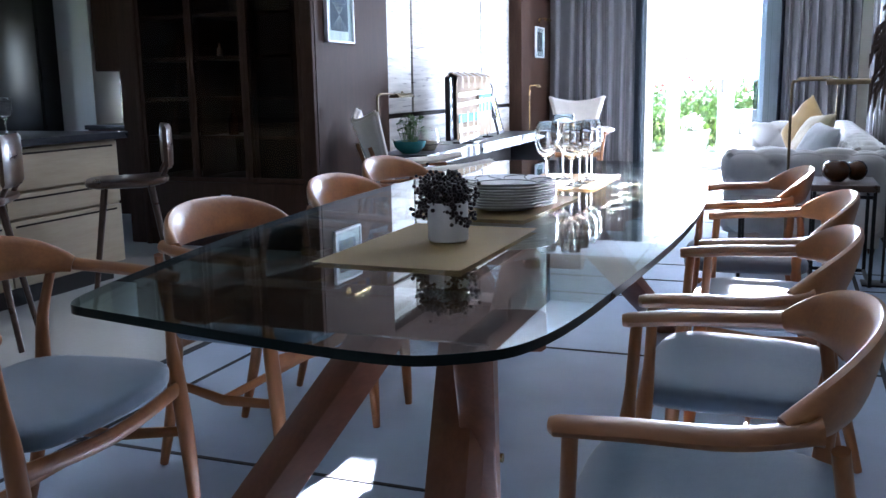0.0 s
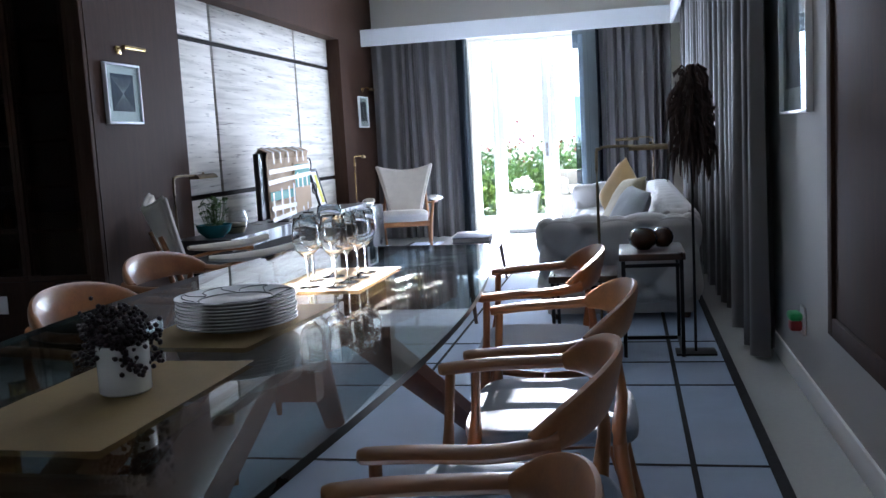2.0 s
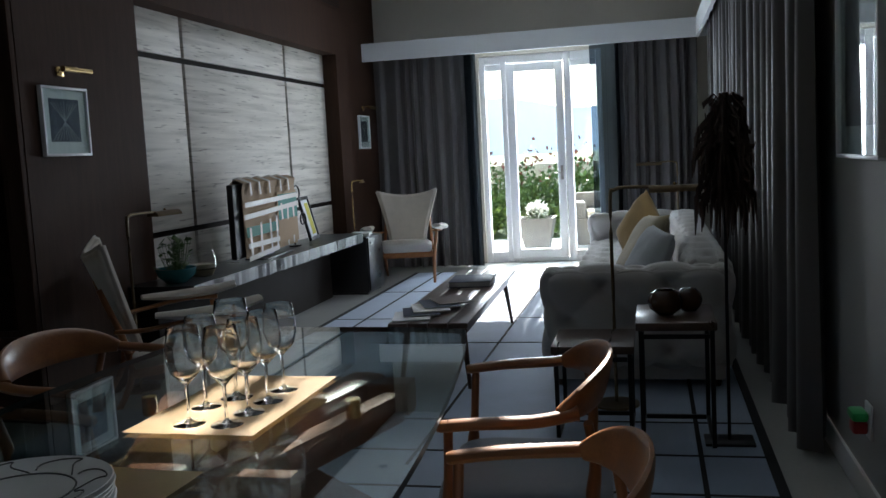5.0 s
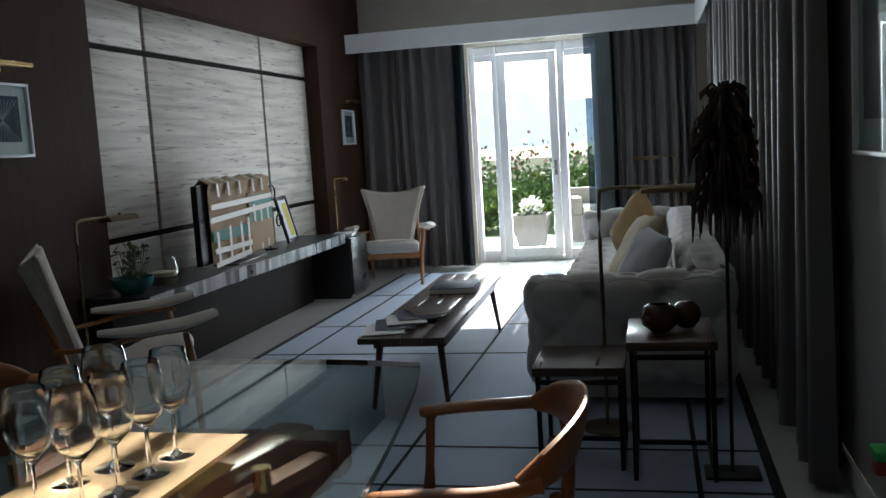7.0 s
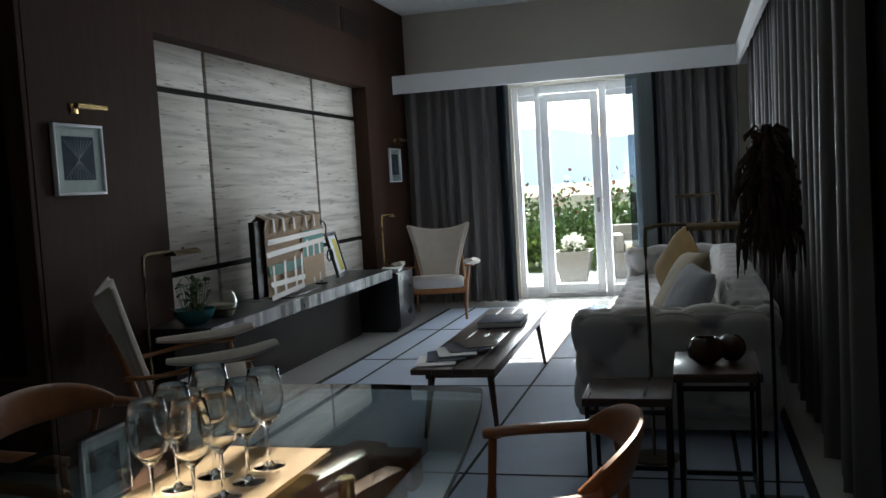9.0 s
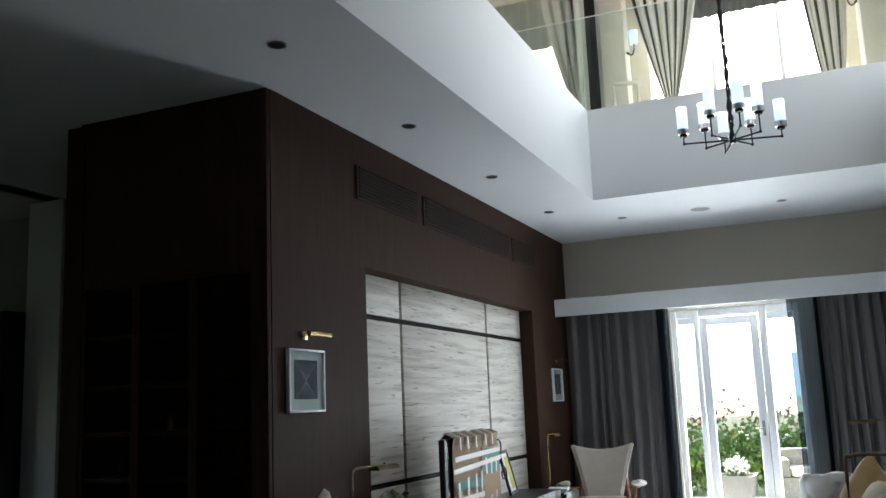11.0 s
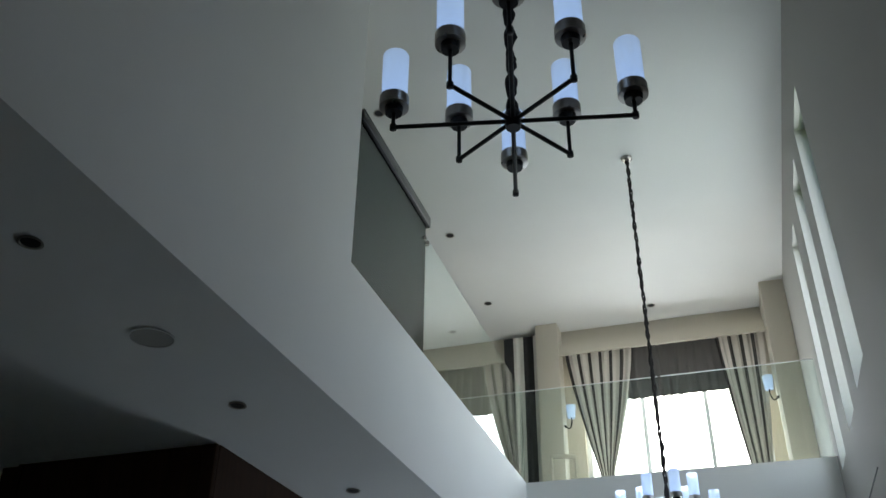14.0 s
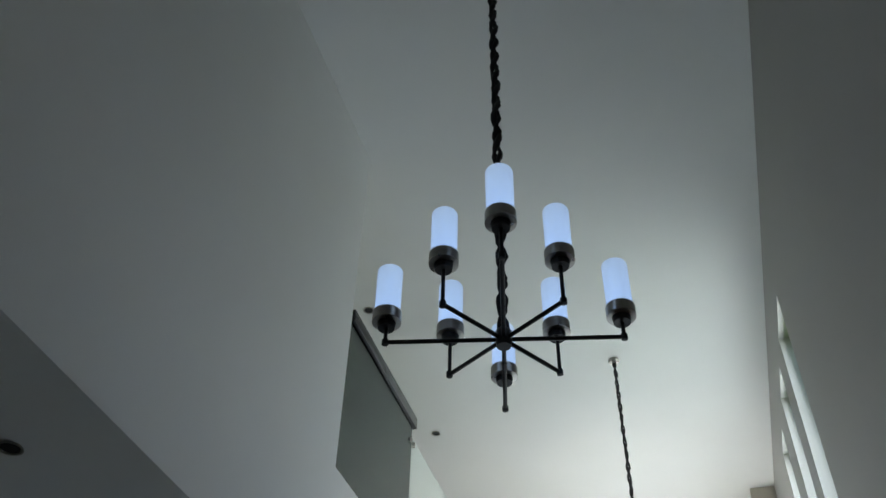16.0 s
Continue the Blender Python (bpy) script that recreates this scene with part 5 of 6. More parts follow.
for x0, x1 in ((-1.332, -0.965), (-0.911, -0.545), (-0.491, -0.119)):
    g = solid("door_pane", x0, x1, TV0 - 0.027, TV0 - 0.021, 0.486, 2.164, M_SMOKE, dc)
    g.visible_shadow = False


def bottle(x, z, h, r, material, label, y=0.12):
    b = turned("bottle", [(0.0, 0.0), (r, 0.0), (r, h * 0.55), (r * 0.35, h * 0.72), (r * 0.32, h), (0.0, h)], material, sides=16)
    b.matrix_basis = pose(x, TV0 + y, z)
    return tagged(b, label, "bottle", "bottles in the cabinet")


bottle(-0.42, 1.296, 0.24, 0.03, "blue_bottle", "tall blue glass bottle on a cabinet shelf")
bottle(-0.17, 1.576, 0.25, 0.035, "blue_bottle", "blue glass bottle on an upper cabinet shelf")
bottle(-0.2, 0.486, 0.18, 0.045, "black", "black ceramic bottle on a lower shelf")
bottle(-1.15, 1.026, 0.2, 0.03, "amber", "amber spirit bottle in the display cabinet")
bottle(-1.02, 1.026, 0.16, 0.035, "amber", "amber spirit bottle in the display cabinet")
bottle(-0.72, 0.766, 0.2, 0.035, "amber", "amber spirit bottle in the display cabinet")
bottle(-1.2, 0.766, 0.18, 0.03, "amber", "amber spirit bottle in the display cabinet")
bottle(-0.8, 1.296, 0.09, 0.02, "steel", "small steel flask on a cabinet shelf")
dish = turned("striped_dish", [(0.0, 0.0), (0.07, 0.0), (0.1, 0.035), (0.096, 0.035), (0.068, 0.006), (0.0, 0.006)], "china", sides=28)
dish.matrix_basis = pose(-0.25, TV0 + 0.13, 0.766)
tagged(dish, "shallow white ribbed dish on a cabinet shelf", "dish")
for k in range(14):
    a = k * 6.283 / 14
    bar("blue_rib", [(0.072 * math.cos(a), 0.072 * math.sin(a), 0.002), (0.1015 * math.cos(a), 0.1015 * math.sin(a), 0.034)], 0.004, "print_blue", dish, sides=5)
fig = turned("white_figure", [(0.0, 0.0), (0.02, 0.0), (0.012, 0.06), (0.02, 0.1), (0.008, 0.15), (0.014, 0.18), (0.0, 0.2)], "china", sides=12)
fig.matrix_basis = pose(-0.43, TV0 + 0.06, 1.026)
tagged(fig, "slim white china ornament on a cabinet shelf", "ornament")
cup = turned("glass_tumbler", [(0.0, 0.0), (0.03, 0.0), (0.036, 0.09), (0.034, 0.09), (0.028, 0.005), (0.0, 0.005)], M_WINE, sides=16)
cup.matrix_basis = pose(-1.12, TV0 + 0.05, 1.026)
tagged(cup, "clear tumbler on a cabinet shelf", "glass", "glasses in the cabinet")
for x, z in ((-1.2, 1.296), (-1.05, 1.296), (-0.65, 1.026), (-0.62, 1.576), (-0.3, 1.026)):
    copy_thing(cup, pose(x, TV0 + 0.08, z))

# ---------------- kitchen ----------------
isl = thing("kitchen_island", "limed oak kitchen island with a dark stone worktop", "kitchen island", pose(0, 0, 0))
solid("plinth", -1.75, -0.8, -2.4, 1.74, 0.0, 0.1, "black", isl)
solid("body", -1.8, -0.76, -2.45, 1.79, 0.102, 0.81, "oak", isl, 0.003)
for k in range(5):
    y1 = 1.78 - k * 0.83
    for z0, z1 in ((0.11, 0.44), (0.455, 0.575), (0.59, 0.8)):
        d = solid("drawer_front", -0.758, -0.738, y1 - 0.82, y1, z0, z1, "oak", isl, 0.004)
        solid("finger_groove", -0.7375, -0.735, y1 - 0.78, y1 - 0.04, z1 - 0.03, z1 - 0.02, "groove", d)
wt = tagged(solid("worktop", -1.85, -0.7, -2.5, 1.84, 0.812, 0.85, "black_stone", bevel=0.004), "black polished stone worktop on the kitchen island", "worktop")


def stool(x, y, turn):
    s = thing("bar_stool", "dark wooden bar stool with a low curved back", "stool", pose(x, y, 0.0, 0, 0, turn), "bar stools")
    bm = bmesh.new()
    cushion(bm, 0.4, 0.4, 0.05, 0.5, 8, 4)
    for v in bm.verts:
        v.co.z += 0.6 + 0.12 * max(0, -v.co.x - 0.08)
    part("seat", bm, "dark_wood", s, smooth="all")
    for sx in (-1, 1):
        for sy in (-1, 1):
            bar("leg", [(0.11 * sx, 0.11 * sy, 0.605), (0.2 * sx, 0.2 * sy, 0.003)], [(0.018, 0.018), (0.012, 0.012)], "dark_wood", s, up=(1, 0, 0))
    bm = bmesh.new()
    loft(bm, [(-0.2 + 0.06 * (1 - math.cos(w)) - 0.02, 0.2 * math.sin(w), 0.8) for w in [(-1.1 + 0.22 * k) for k in range(11)]], (0.012, 0.11), sides=8, power=4)
    part("backrest", bm, "dark_wood", s, smooth=True)
    for sy in (-1, 1):
        bar("back_post", [(-0.15, 0.12 * sy, 0.62), (-0.205, 0.13 * sy, 0.72)], 0.011, "dark_wood", s)
    return s


sst = stool(-0.28, 1.3, 220)
copy_thing(sst, pose(-0.4, 0.42, 0, 0, 0, 215))
fz = thing("tall_unit", "black glass-fronted tall kitchen unit", "cabinet", pose(-3.83, 4.2, 0))
solid("body", -0.9, 0.45, -0.2, 0.39, 0.0, 2.3, "black", fz, 0.004)
solid("unit_door", -0.89, -0.23, -0.222, -0.202, 0.08, 2.28, "dark_glass", fz, 0.003)
solid("unit_door", -0.22, 0.44, -0.222, -0.202, 0.08, 2.28, "dark_glass", fz, 0.003)
structure(solid("column", -3.375, -2.99, 4.2, 4.55, 0.0, LOW - 0.002, "paint_white", bevel=0.01), "white plastered kitchen column", "column")
tagged(solid("thermostat", -3.3, -3.24, 4.185, 4.199, 1.35, 1.43, "pvc", bevel=0.004), "small white wall control on the column", "control")
kc = thing("kitchen_counter", "low kitchen counter below the small window", "cabinet", pose(-2.4, 4.3, 0))
solid("body", -0.56, 0.85, -0.25, 0.29, 0.0, 0.74, "panel_dark", kc, 0.003)
solid("top", -0.58, 0.87, -0.27, 0.295, 0.742, 0.78, "black_stone", kc, 0.003)
uc = thing("wall_cupboard", "dark wall cupboard above the counter", "cabinet", pose(-2.4, 4.4, 1.25))
solid("body", -0.56, 0.85, -0.18, 0.19, 0.0, 0.9, "panel_dark", uc, 0.003)
for k in range(3):
    solid("cupboard_door", -0.555 + k * 0.468, -0.09 + k * 0.468, -0.2, -0.182, 0.005, 0.895, "panel_dark", uc, 0.003)
kw = structure(thing("window_2", "small kitchen window with garden light", "window"))
for x0, x1, z0, z1 in ((-3.15, -3.12, 0.82, 1.18), (-2.81, -2.78, 0.82, 1.18), (-3.12, -2.81, 0.82, 0.85), (-3.12, -2.81, 1.15, 1.18)):
    solid("window_frame", x0 + 0.001, x1 - 0.001, 4.66, 4.7, z0 + 0.001, z1 - 0.001, "pvc", kw)
isg = copy_thing(gl, pose(-1.05, 1.3, 0.851))
isg["label"] = "clear wine glass standing on the island worktop"
copy_thing(isg, pose(-1.15, 1.2, 0.851))

# ---------------- gallery, chandeliers, ceiling fittings ----------------
rail_l = structure(thing("glass_balustrade_side", "frameless glass balustrade along the gallery edge", "balustrade"))
for y0, y1 in ((2.48, 3.77), (3.80, 5.40), (5.43, 6.85)):
    # the first pane carries its dark reflection in the glass colour
    g = solid("pane", 0.905, 0.917, y0, y1, 4.127, 5.19 if y0 < 3 else 5.09, "darkened_glass" if y0 < 3 else "glass", rail_l)
    g.visible_shadow = False
for y in (3.75, 3.82):
    turned("clamp", [(0.0, 0.0), (0.02, 0.0), (0.02, 0.03), (0.0, 0.03)], "steel", rail_l, (0.911, y, 5.04), 12)
structure(solid("stair_beam", 0.885, 0.935, 2.48, 3.83, 5.194, 5.285, "black", bevel=0.004), "dark stair beam along the top of the darkened glass", "beam")
rail_f = structure(thing("glass_balustrade_front", "frameless glass balustrade across the gallery front", "balustrade"))
for x0, x1 in ((0.87, 2.28), (2.31, RIGHT - 0.01)):
    g = solid("pane", x0, x1, 6.92, 6.932, 4.127, 5.09, "glass", rail_f)
    g.visible_shadow = False
    # white strip: the highlight on the glass edge is put into its colour
    solid("pane_edge", x0, x1, 6.921, 6.931, 5.091, 5.10, "pvc", rail_f, label="glass edge with its bright line painted white")

structure(solid("pier_left", 0.70, 0.985, 8.74, FAR - 0.001, 3.63, HIGH - 0.001, "paint_beige", bevel=0.006), "beige pier beside the upper window", "pier")
structure(solid("pier_right", 3.48, RIGHT - 0.001, 8.37, FAR - 0.001, 3.63, HIGH - 0.001, "paint_beige", bevel=0.006), "beige pier beside the upper window", "pier")
structure(solid("pelmet_upper", 0.986, 3.479, 8.78, 8.82, 6.32, 6.46, "paint_beige"), "beige pelmet over the upper window", "trim")
folded("striped_curtain", 1.04, 8.9, 1.89, 8.9, 4.2, 6.38, "stripe_fine", 7, 0.035, "striped grey and cream curtain tied back at the upper window", 12, (4.8, 0.2, 0.48), True)
folded("striped_curtain", 2.89, 8.9, 3.45, 8.9, 4.2, 6.38, "stripe_fine", 6, 0.035, "striped grey and cream curtain at the upper window", 13, (4.7, 0.42, 0.55), True)
folded("valance", 1.6, 8.96, 3.2, 8.96, 5.70, 6.38, "curtain", 14, 0.02, "dark gathered valance at the top of the upper window", 14)
folded("striped_curtain", 0.24, 8.9, 0.695, 8.9, 3.63, 6.7, "stripe_cloth", 3, 0.02, "broad black and white striped curtain in the gallery", 15, None, True)
w3 = structure(thing("window_3", "large upper window with white frame", "window"))
for x0, x1, z0, z1 in ((1.2, 1.26, 4.15, 6.25), (3.28, 3.34, 4.15, 6.25), (1.26, 3.28, 4.15, 4.21), (1.26, 3.28, 6.19, 6.25), (1.9, 1.95, 4.21, 6.19), (2.65, 2.7, 4.21, 6.19)):
    solid("window_frame", x0 + 0.001, x1 - 0.001, 9.1, 9.15, z0 + 0.001, z1 - 0.001, "pvc", w3, 0.003)
for k, (y0, y1, z0, z1) in enumerate(SIDE):
    ws = structure(thing("window_%d" % (4 + k), "tall slot window with white frame", "window"))
    for a0, a1, b0, b1 in ((y0, y0 + 0.04, z0, z1), (y1 - 0.04, y1, z0, z1), (y0 + 0.04, y1 - 0.04, z0, z0 + 0.04), (y0 + 0.04, y1 - 0.04, z1 - 0.04, z1), (y0 + 0.04, y1 - 0.04, 4.65, 4.7)):
        solid("window_frame", RIGHT + 0.14, RIGHT + 0.18, a0 + 0.001, a1 - 0.001, b0 + 0.001, b1 - 0.001, "steel", ws)
    g = solid("pane", RIGHT + 0.155, RIGHT + 0.161, y0 + 0.04, y1 - 0.04, z0 + 0.04, z1 - 0.04, "glass", ws)
    g.visible_shadow = False


def sconce(x, y, z, turn):
    s = thing("wall_sconce", "wall sconce with opal shade and dark bracket", "lamp", pose(x, y, z, 0, 0, turn), "gallery sconces")
    turned("plate", [(0.0, 0.0), (0.03, 0.0), (0.03, 0.012), (0.0, 0.012)], "black_metal", s, (0, 0, -0.006), 14)
    bar("arm", curve([(0, 0, 0), (0.06, 0, -0.03), (0.09, 0, 0.04), (0.09, 0, 0.1)], 5), 0.008, "black_metal", s)
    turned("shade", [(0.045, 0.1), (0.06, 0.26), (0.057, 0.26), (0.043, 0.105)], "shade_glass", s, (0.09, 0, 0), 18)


sconce(0.986, 8.85, 5.4, 0)
sconce(3.479, 8.6, 5.4, 180)
lf = thing("wooden_easel", "pale empty wooden easel leaning in the gallery", "easel", pose(1.08, 8.2, 3.63, -6, 0, 20))
lf.scale = (0.5, 1.0, 0.8)
for x0, x1, z0, z1 in ((-0.3, 0.3, 0.0, 0.06), (-0.3, 0.3, 1.5, 1.56), (-0.3, -0.24, 0.061, 1.499), (0.24, 0.3, 0.061, 1.499)):
    solid("frame", x0, x1, -0.015, 0.015, z0, z1, "cream_cloth", lf, 0.004)


def chandelier(x, y, z, turn, label, size=1.0):
    c = thing("chandelier", label, "chandelier", pose(x, y, z, 0, 0, turn), "chandeliers")
    c.scale = (size, size, size)
    turned("hub", [(0.0, -0.03), (0.025, -0.03), (0.03, 0.0), (0.03, 0.03), (0.015, 0.05), (0.0, 0.05)], "black_metal", c, sides=16)
    for k in range(8):
        a = radians(45 * k)
        ca, sa = math.cos(a), math.sin(a)
        r, riser = (0.28, 0.15) if k % 2 else (0.41, 0.06) if k % 4 == 0 else (0.425, 0.115)
        bar("arm", [(0.02 * ca, 0.02 * sa, 0), (r * ca, r * sa, 0)], 0.008, "black_metal", c)
        turned("joint", [(0.0, -0.014), (0.012, -0.01), (0.012, 0.01), (0.0, 0.014)], "black_metal", c, (r * ca, r * sa, 0), 10)
        bar("riser", [(r * ca, r * sa, 0.0), (r * ca, r * sa, riser)], 0.007, "black_metal", c, up=(1, 0, 0))
        turned("candle_cup", [(0.0, 0.0), (0.03, 0.0), (0.034, 0.03), (0.0, 0.03)], "black_metal", c, (r * ca, r * sa, riser), 14)
        turned("collar", [(0.034, 0.0), (0.052, 0.002), (0.052, 0.045), (0.049, 0.045), (0.049, 0.006), (0.034, 0.004)], "steel", c, (r * ca, r * sa, riser + 0.024), 22, "steel shade collar")
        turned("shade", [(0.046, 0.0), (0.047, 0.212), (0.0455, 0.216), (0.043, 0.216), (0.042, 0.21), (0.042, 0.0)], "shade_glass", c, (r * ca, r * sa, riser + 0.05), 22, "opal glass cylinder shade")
    bm = bmesh.new()
    top = (HIGH - z) / size
    n = 160
    rnd = random.Random(int(y * 10))
    for s in range(2):
        pts = []
        for k in range(n + 1):
            a = k * 0.55 + s * math.pi
            w = 0.011 + 0.006 * noise.noise((k * 0.35, s * 7, y))
            pts.append((w * math.cos(a), w * math.sin(a), 0.04 + (top - 0.08) * k / n))
        loft(bm, pts, [0.012 + 0.009 * noise.noise((k * 0.9, s * 3 + 1, y)) for k in range(n + 1)], sides=6)
    part("chain", bm, "cord", c, "black cloth-wrapped chain", smooth="all")
    turned("canopy", [(0.0, 0.0), (0.06, 0.0), (0.062, -0.02), (0.05, -0.035), (0.0, -0.04)], "steel", c, (0, 0, top - 0.001), 22)
    return c


chandelier(2.309, 0.671, 3.42, 12.6, "eight-arm black steel chandelier with opal cylinder shades over the dining table")
chandelier(2.335, 5.5, 3.255, 14, "eight-arm black steel chandelier with opal cylinder shades over the coffee table", 0.87)


def downlight(x, y, z):
    d = thing("downlight", "small recessed black downlight", "downlight", pose(x, y, z), "ceiling downlights")
    turned("rim", [(0.048, -0.001), (0.05, -0.006), (0.04, -0.006), (0.038, -0.001)], "steel", d, sides=20)
    turned("lens", [(0.0, -0.003), (0.037, -0.003), (0.037, -0.0015), (0.0, -0.0015)], "black", d, sides=20)


for x, y in ((0.45, 0.61), (0.4, 2.3), (0.4, 3.89), (0.4, 5.5), (0.4, 7.15), (0.98, 7.87), (2.55, 7.95)):
    downlight(x, y, LOW)
for x, y in ((0.3, 4.18), (0.3, 6.33), (0.28, 7.97), (2.2, 8.6)):
    downlight(x, y, HIGH)
for x, y in ((0.425, 1.46), (1.77, 7.9)):
    sp = thing("ceiling_speaker", "round white flush ceiling speaker", "speaker", pose(x, y, LOW), "ceiling speakers")
    turned("rim", [(0.105, -0.001), (0.107, -0.006), (0.098, -0.006), (0.097, -0.001)], "paint_white", sp, sides=28)
    turned("grille", [(0.0, -0.004), (0.096, -0.004), (0.096, -0.0015), (0.0, -0.0015)], "paint_grey", sp, sides=28)
sn = thing("curtain_motor", "small white motor with a cord rod on the wall", "motor", pose(RIGHT, 6.25, 3.29))
solid("body", -0.06, -0.001, -0.03, 0.03, -0.09, 0.08, "pvc", sn, 0.01)
solid("clip", -0.07, -0.061, -0.02, 0.02, -0.05, 0.03, "print_blue", sn)
bar("cord_rod", [(-0.06, -0.03, -0.06), (-0.055, -1.9, -0.05)], 0.005, "black_metal", sn)

# ---------------- garden ----------------
bm = bmesh.new()
box(bm, -400, 400, FAR + 0.2, 700, -0.4, -0.06)
structure(part("ground", bm, "grass"), "lawn reaching to the horizon", "ground")
bm = bmesh.new()
box(bm, -400, 400, -300, FAR + 0.2, -0.5, -0.21)
structure(part("ground_under", bm, "grass"), "ground below the house", "ground")
terrace = structure(solid("pavement", -3.0, 6.0, FAR + 0.201, 11.9, -0.1, -0.02, "paving"), "pale stone garden terrace", "pavement")
for i in range(9):
    for j in range(3):
        solid("paving_slab", -2.9 + i * 0.98, -2.9 + i * 0.98 + 0.97, FAR + 0.22 + j * 0.88, FAR + 0.22 + j * 0.88 + 0.87, -0.0195, -0.008, "paving", terrace, 0.003)
structure(solid("garden_wall", -9, 12, 16.0, 16.25, -0.06, 1.0, "render_wall", bevel=0.02), "cream rendered garden wall", "wall")


def leaves(name, count, place, size, material, label, category="hedge", parent=None, seed=1):
    """Many small folded leaves; place(rnd) gives a point and a rough outward direction."""
    rnd = random.Random(seed)
    verts, faces = [], []
    for _ in range(count):
        p, out = place(rnd)
        d = (out + Vector((rnd.gauss(0, 0.6), rnd.gauss(0, 0.6), rnd.gauss(0.2, 0.5)))).normalized()
        s = d.cross(Vector((rnd.gauss(0, 1), rnd.gauss(0, 1), rnd.gauss(0, 1)))).normalized()
        up = d.cross(s)
        L, W = size * rnd.uniform(0.6, 1.3), size * rnd.uniform(0.25, 0.45)
        i = len(verts)
        verts += [p, p + d * L * 0.5 + s * W + up * W * 0.3, p + d * L, p + d * L * 0.5 - s * W + up * W * 0.3]
        faces += [(i, i + 1, i + 2), (i, i + 2, i + 3)]
    me = bpy.data.meshes.new(name)
    me.from_pydata([tuple(v) for v in verts], [], faces)
    me.materials.append(M[material])
    ob = new(name, me)
    if parent is not None:
        ob.parent = parent
        return tagged(ob, label, kind="stuff")
    return tagged(ob, label, category, kind="stuff")


def hedge_place(x0, x1, y0, y1, h, seed):
    def place(rnd):
        x, y = rnd.uniform(x0, x1), rnd.uniform(y0, y1)
        top = h * (0.75 + 0.35 * noise.noise((x * 1.3, y * 1.3, seed)) + 0.12 * noise.noise((x * 5, y * 5, seed)))
        z = top * rnd.random() ** 0.5
        return Vector((x, y, z - 0.06)), Vector((0.2 * rnd.uniform(-1, 1), -0.7, 0.5))
    return place


leaves("hedge", 9000, hedge_place(-2.5, 6.5, 12.6, 13.8, 0.85, 1), 0.11, "leaf", "low bright green garden hedge", seed=1)
leaves("hedge", 4500, hedge_place(-2.5, 6.5, 12.5, 13.2, 0.6, 2), 0.1, "leaf_light", "low young-leaved shrubs before the hedge", seed=2)
leaves("shrub", 5000, hedge_place(-2.5, 6.5, 14.0, 15.2, 1.3, 3), 0.1, "leaf", "taller dark garden shrubs along the wall", "shrub", seed=3)
leaves("shrub", 900, hedge_place(-2.5, 6.5, 14.0, 15.0, 1.65, 4), 0.09, "leaf_red", "red-tipped garden shrubs along the wall", "shrub", seed=4)


def tree(x, y, h, r, seed, material, count=2600):
    t = thing("tree", "garden tree with a loose leafy crown beyond the wall", "tree", pose(x, y, -0.06), "garden trees")
    rnd = random.Random(seed)
    bar("trunk", curve([(0, 0, 0), (0.06, 0.02, h * 0.3), (-0.03, 0, h * 0.62), (0, 0, h * 0.9)], 5), [0.14 * (1 - k / 17) + 0.02 for k in range(16)], "bark", t)
    clumps = []
    for k in range(9):
        a, z = rnd.uniform(0, 6.283), h * rnd.uniform(0.45, 0.95)
        q = Vector((r * rnd.uniform(0.3, 0.9) * math.cos(a), r * rnd.uniform(0.3, 0.9) * math.sin(a), z))
        bar("limb", [(0, 0, z * 0.75), q * 0.6 + Vector((0, 0, z * 0.33)), q], [0.045, 0.03, 0.012], "bark", t, sides=6)
        clumps.append((q, r * rnd.uniform(0.3, 0.5)))

    def place(rn):
        c, s = rn.choice(clumps)
        v = Vector((rn.gauss(0, 1), rn.gauss(0, 1), rn.gauss(0, 0.8))).normalized() * s * rn.uniform(0.5, 1.0)
        return c + v, v.normalized()
    leaves("crown", count, place, 0.2, material, "loose leafy crown", parent=t, seed=seed)


tree(3.6, 24, 4.2, 1.7, 31, "leaf_light")
tree(5.2, 27, 5.0, 2.2, 32, "leaf")
tree(-4.6, 26, 5.2, 2.0, 33, "leaf")

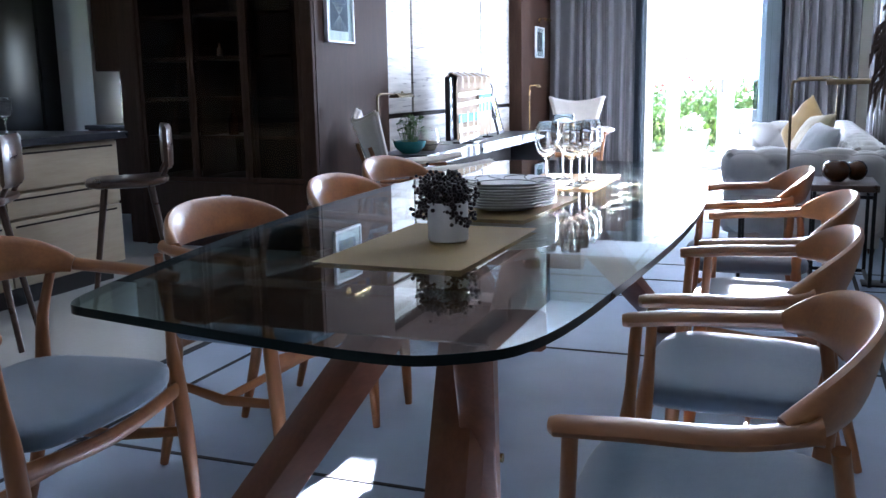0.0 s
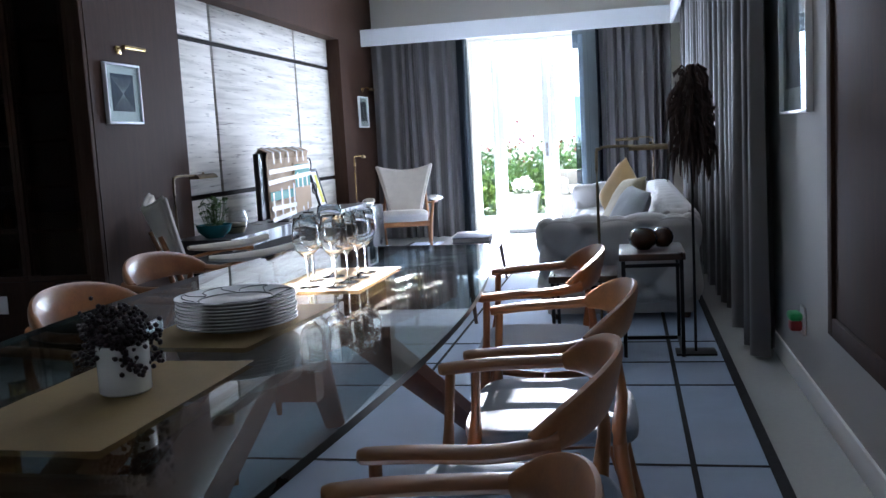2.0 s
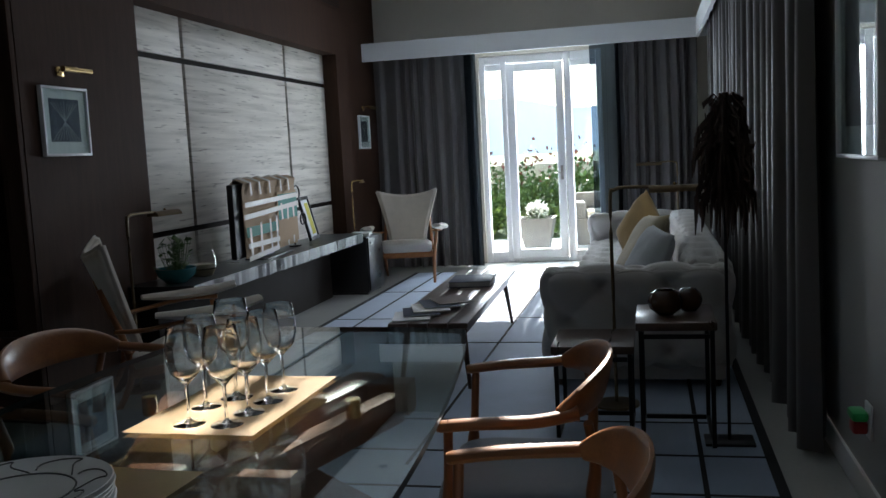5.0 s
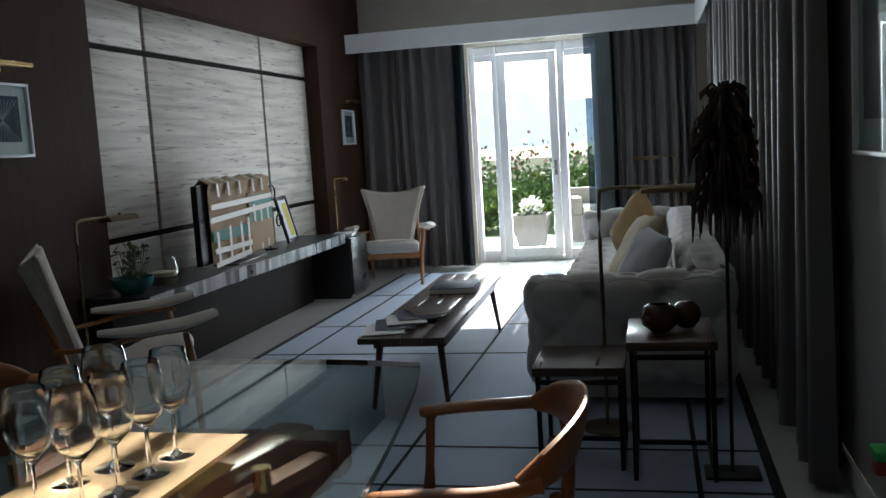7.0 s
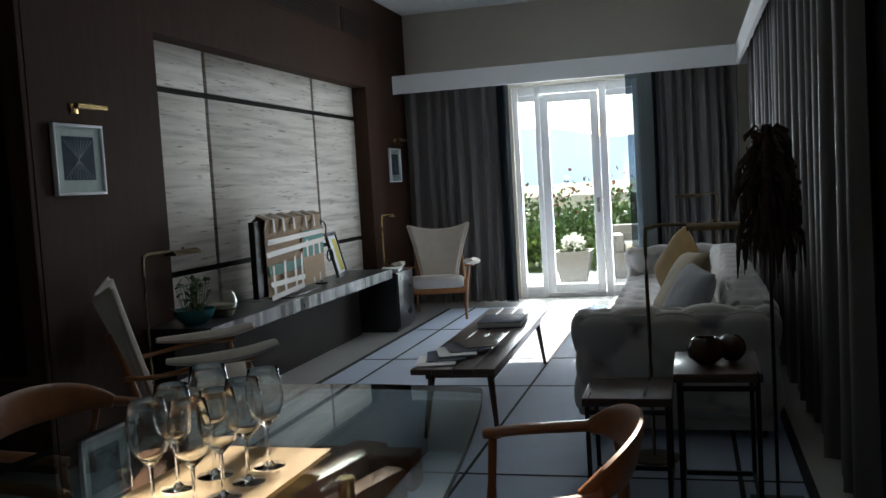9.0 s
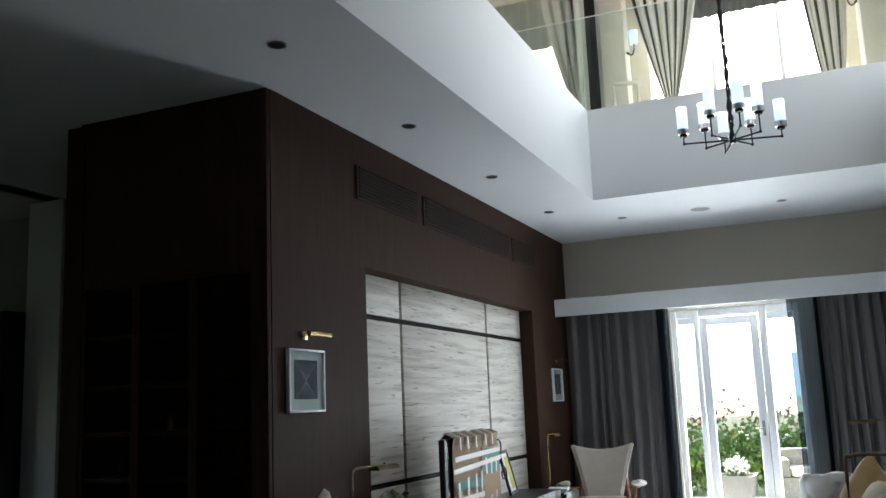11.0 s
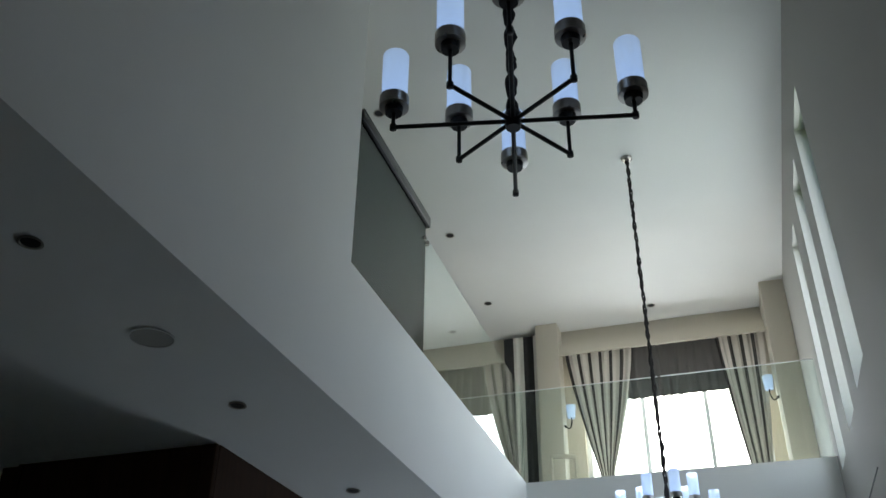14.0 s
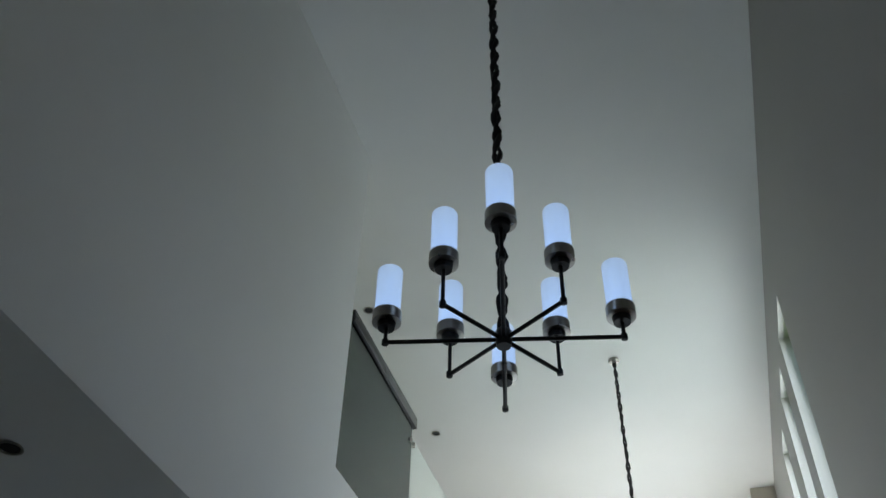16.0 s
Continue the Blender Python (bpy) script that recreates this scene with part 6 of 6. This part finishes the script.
# terrace furniture
pl = thing("planter", "tall grey woven planter with white flowers on the terrace", "planter", pose(1.62, 10.45, -0.008))
bm = bmesh.new()
rings = []
for z, w in ((0.0, 0.15), (0.4, 0.225), (0.41, 0.23), (0.41, 0.2), (0.34, 0.19)):
    rings.append([bm.verts.new((sx * w, sy * w, z)) for sx, sy in ((-1, -1), (1, -1), (1, 1), (-1, 1))])
for a, b in zip(rings, rings[1:]):
    for k in range(4):
        bm.faces.new((a[k], a[(k + 1) % 4], b[(k + 1) % 4], b[k]))
bm.faces.new(rings[0][::-1])
bm.faces.new(rings[-1])
part("planter_box", bm, "rattan", pl)


def bunch(rnd):
    v = Vector((rnd.gauss(0, 1), rnd.gauss(0, 1), rnd.gauss(0, 0.6))).normalized() * 0.12 * rnd.uniform(0.5, 1)
    return Vector((0, 0, 0.5)) + v, v.normalized()


leaves("flowers", 500, bunch, 0.05, "petal", "white flower heads", parent=pl, seed=41)
leaves("foliage", 300, lambda r: (bunch(r)[0] - Vector((0, 0, 0.06)), bunch(r)[1]), 0.06, "leaf", "green foliage", parent=pl, seed=42)
tb = thing("terrace_bench", "grey woven terrace lounge seat", "bench", pose(2.65, 11.2, -0.008, 0, 0, 8))
solid("seat_box", -0.6, 0.6, -0.35, 0.35, 0.0, 0.34, "rattan", tb, 0.02)
solid("backrest", -0.6, 0.6, 0.25, 0.36, 0.341, 0.66, "rattan", tb, 0.02)
solid("armrest", -0.6, -0.48, -0.35, 0.249, 0.341, 0.56, "rattan", tb, 0.02)
solid("seat_cushion", -0.47, 0.58, -0.34, 0.24, 0.345, 0.45, "cream_cloth", tb, 0.03)

# far hills and houses
bm = bmesh.new()
prev = None
for k in range(61):
    x = -260 + k * 8.7
    h = 15 + 10 * noise.noise((x * 0.012, 0, 5)) + 4 * noise.noise((x * 0.06, 3, 5))
    cur = (bm.verts.new((x, 290 + 20 * math.sin(k), -1)), bm.verts.new((x, 300 + 30 * math.sin(k * 0.5), h)))
    if prev:
        bm.faces.new((prev[0], cur[0], cur[1], prev[1]))
    prev = cur
structure(part("backdrop", bm, "hill", smooth="all"), "distant hills with blue haze painted in and a faint glow", "backdrop")
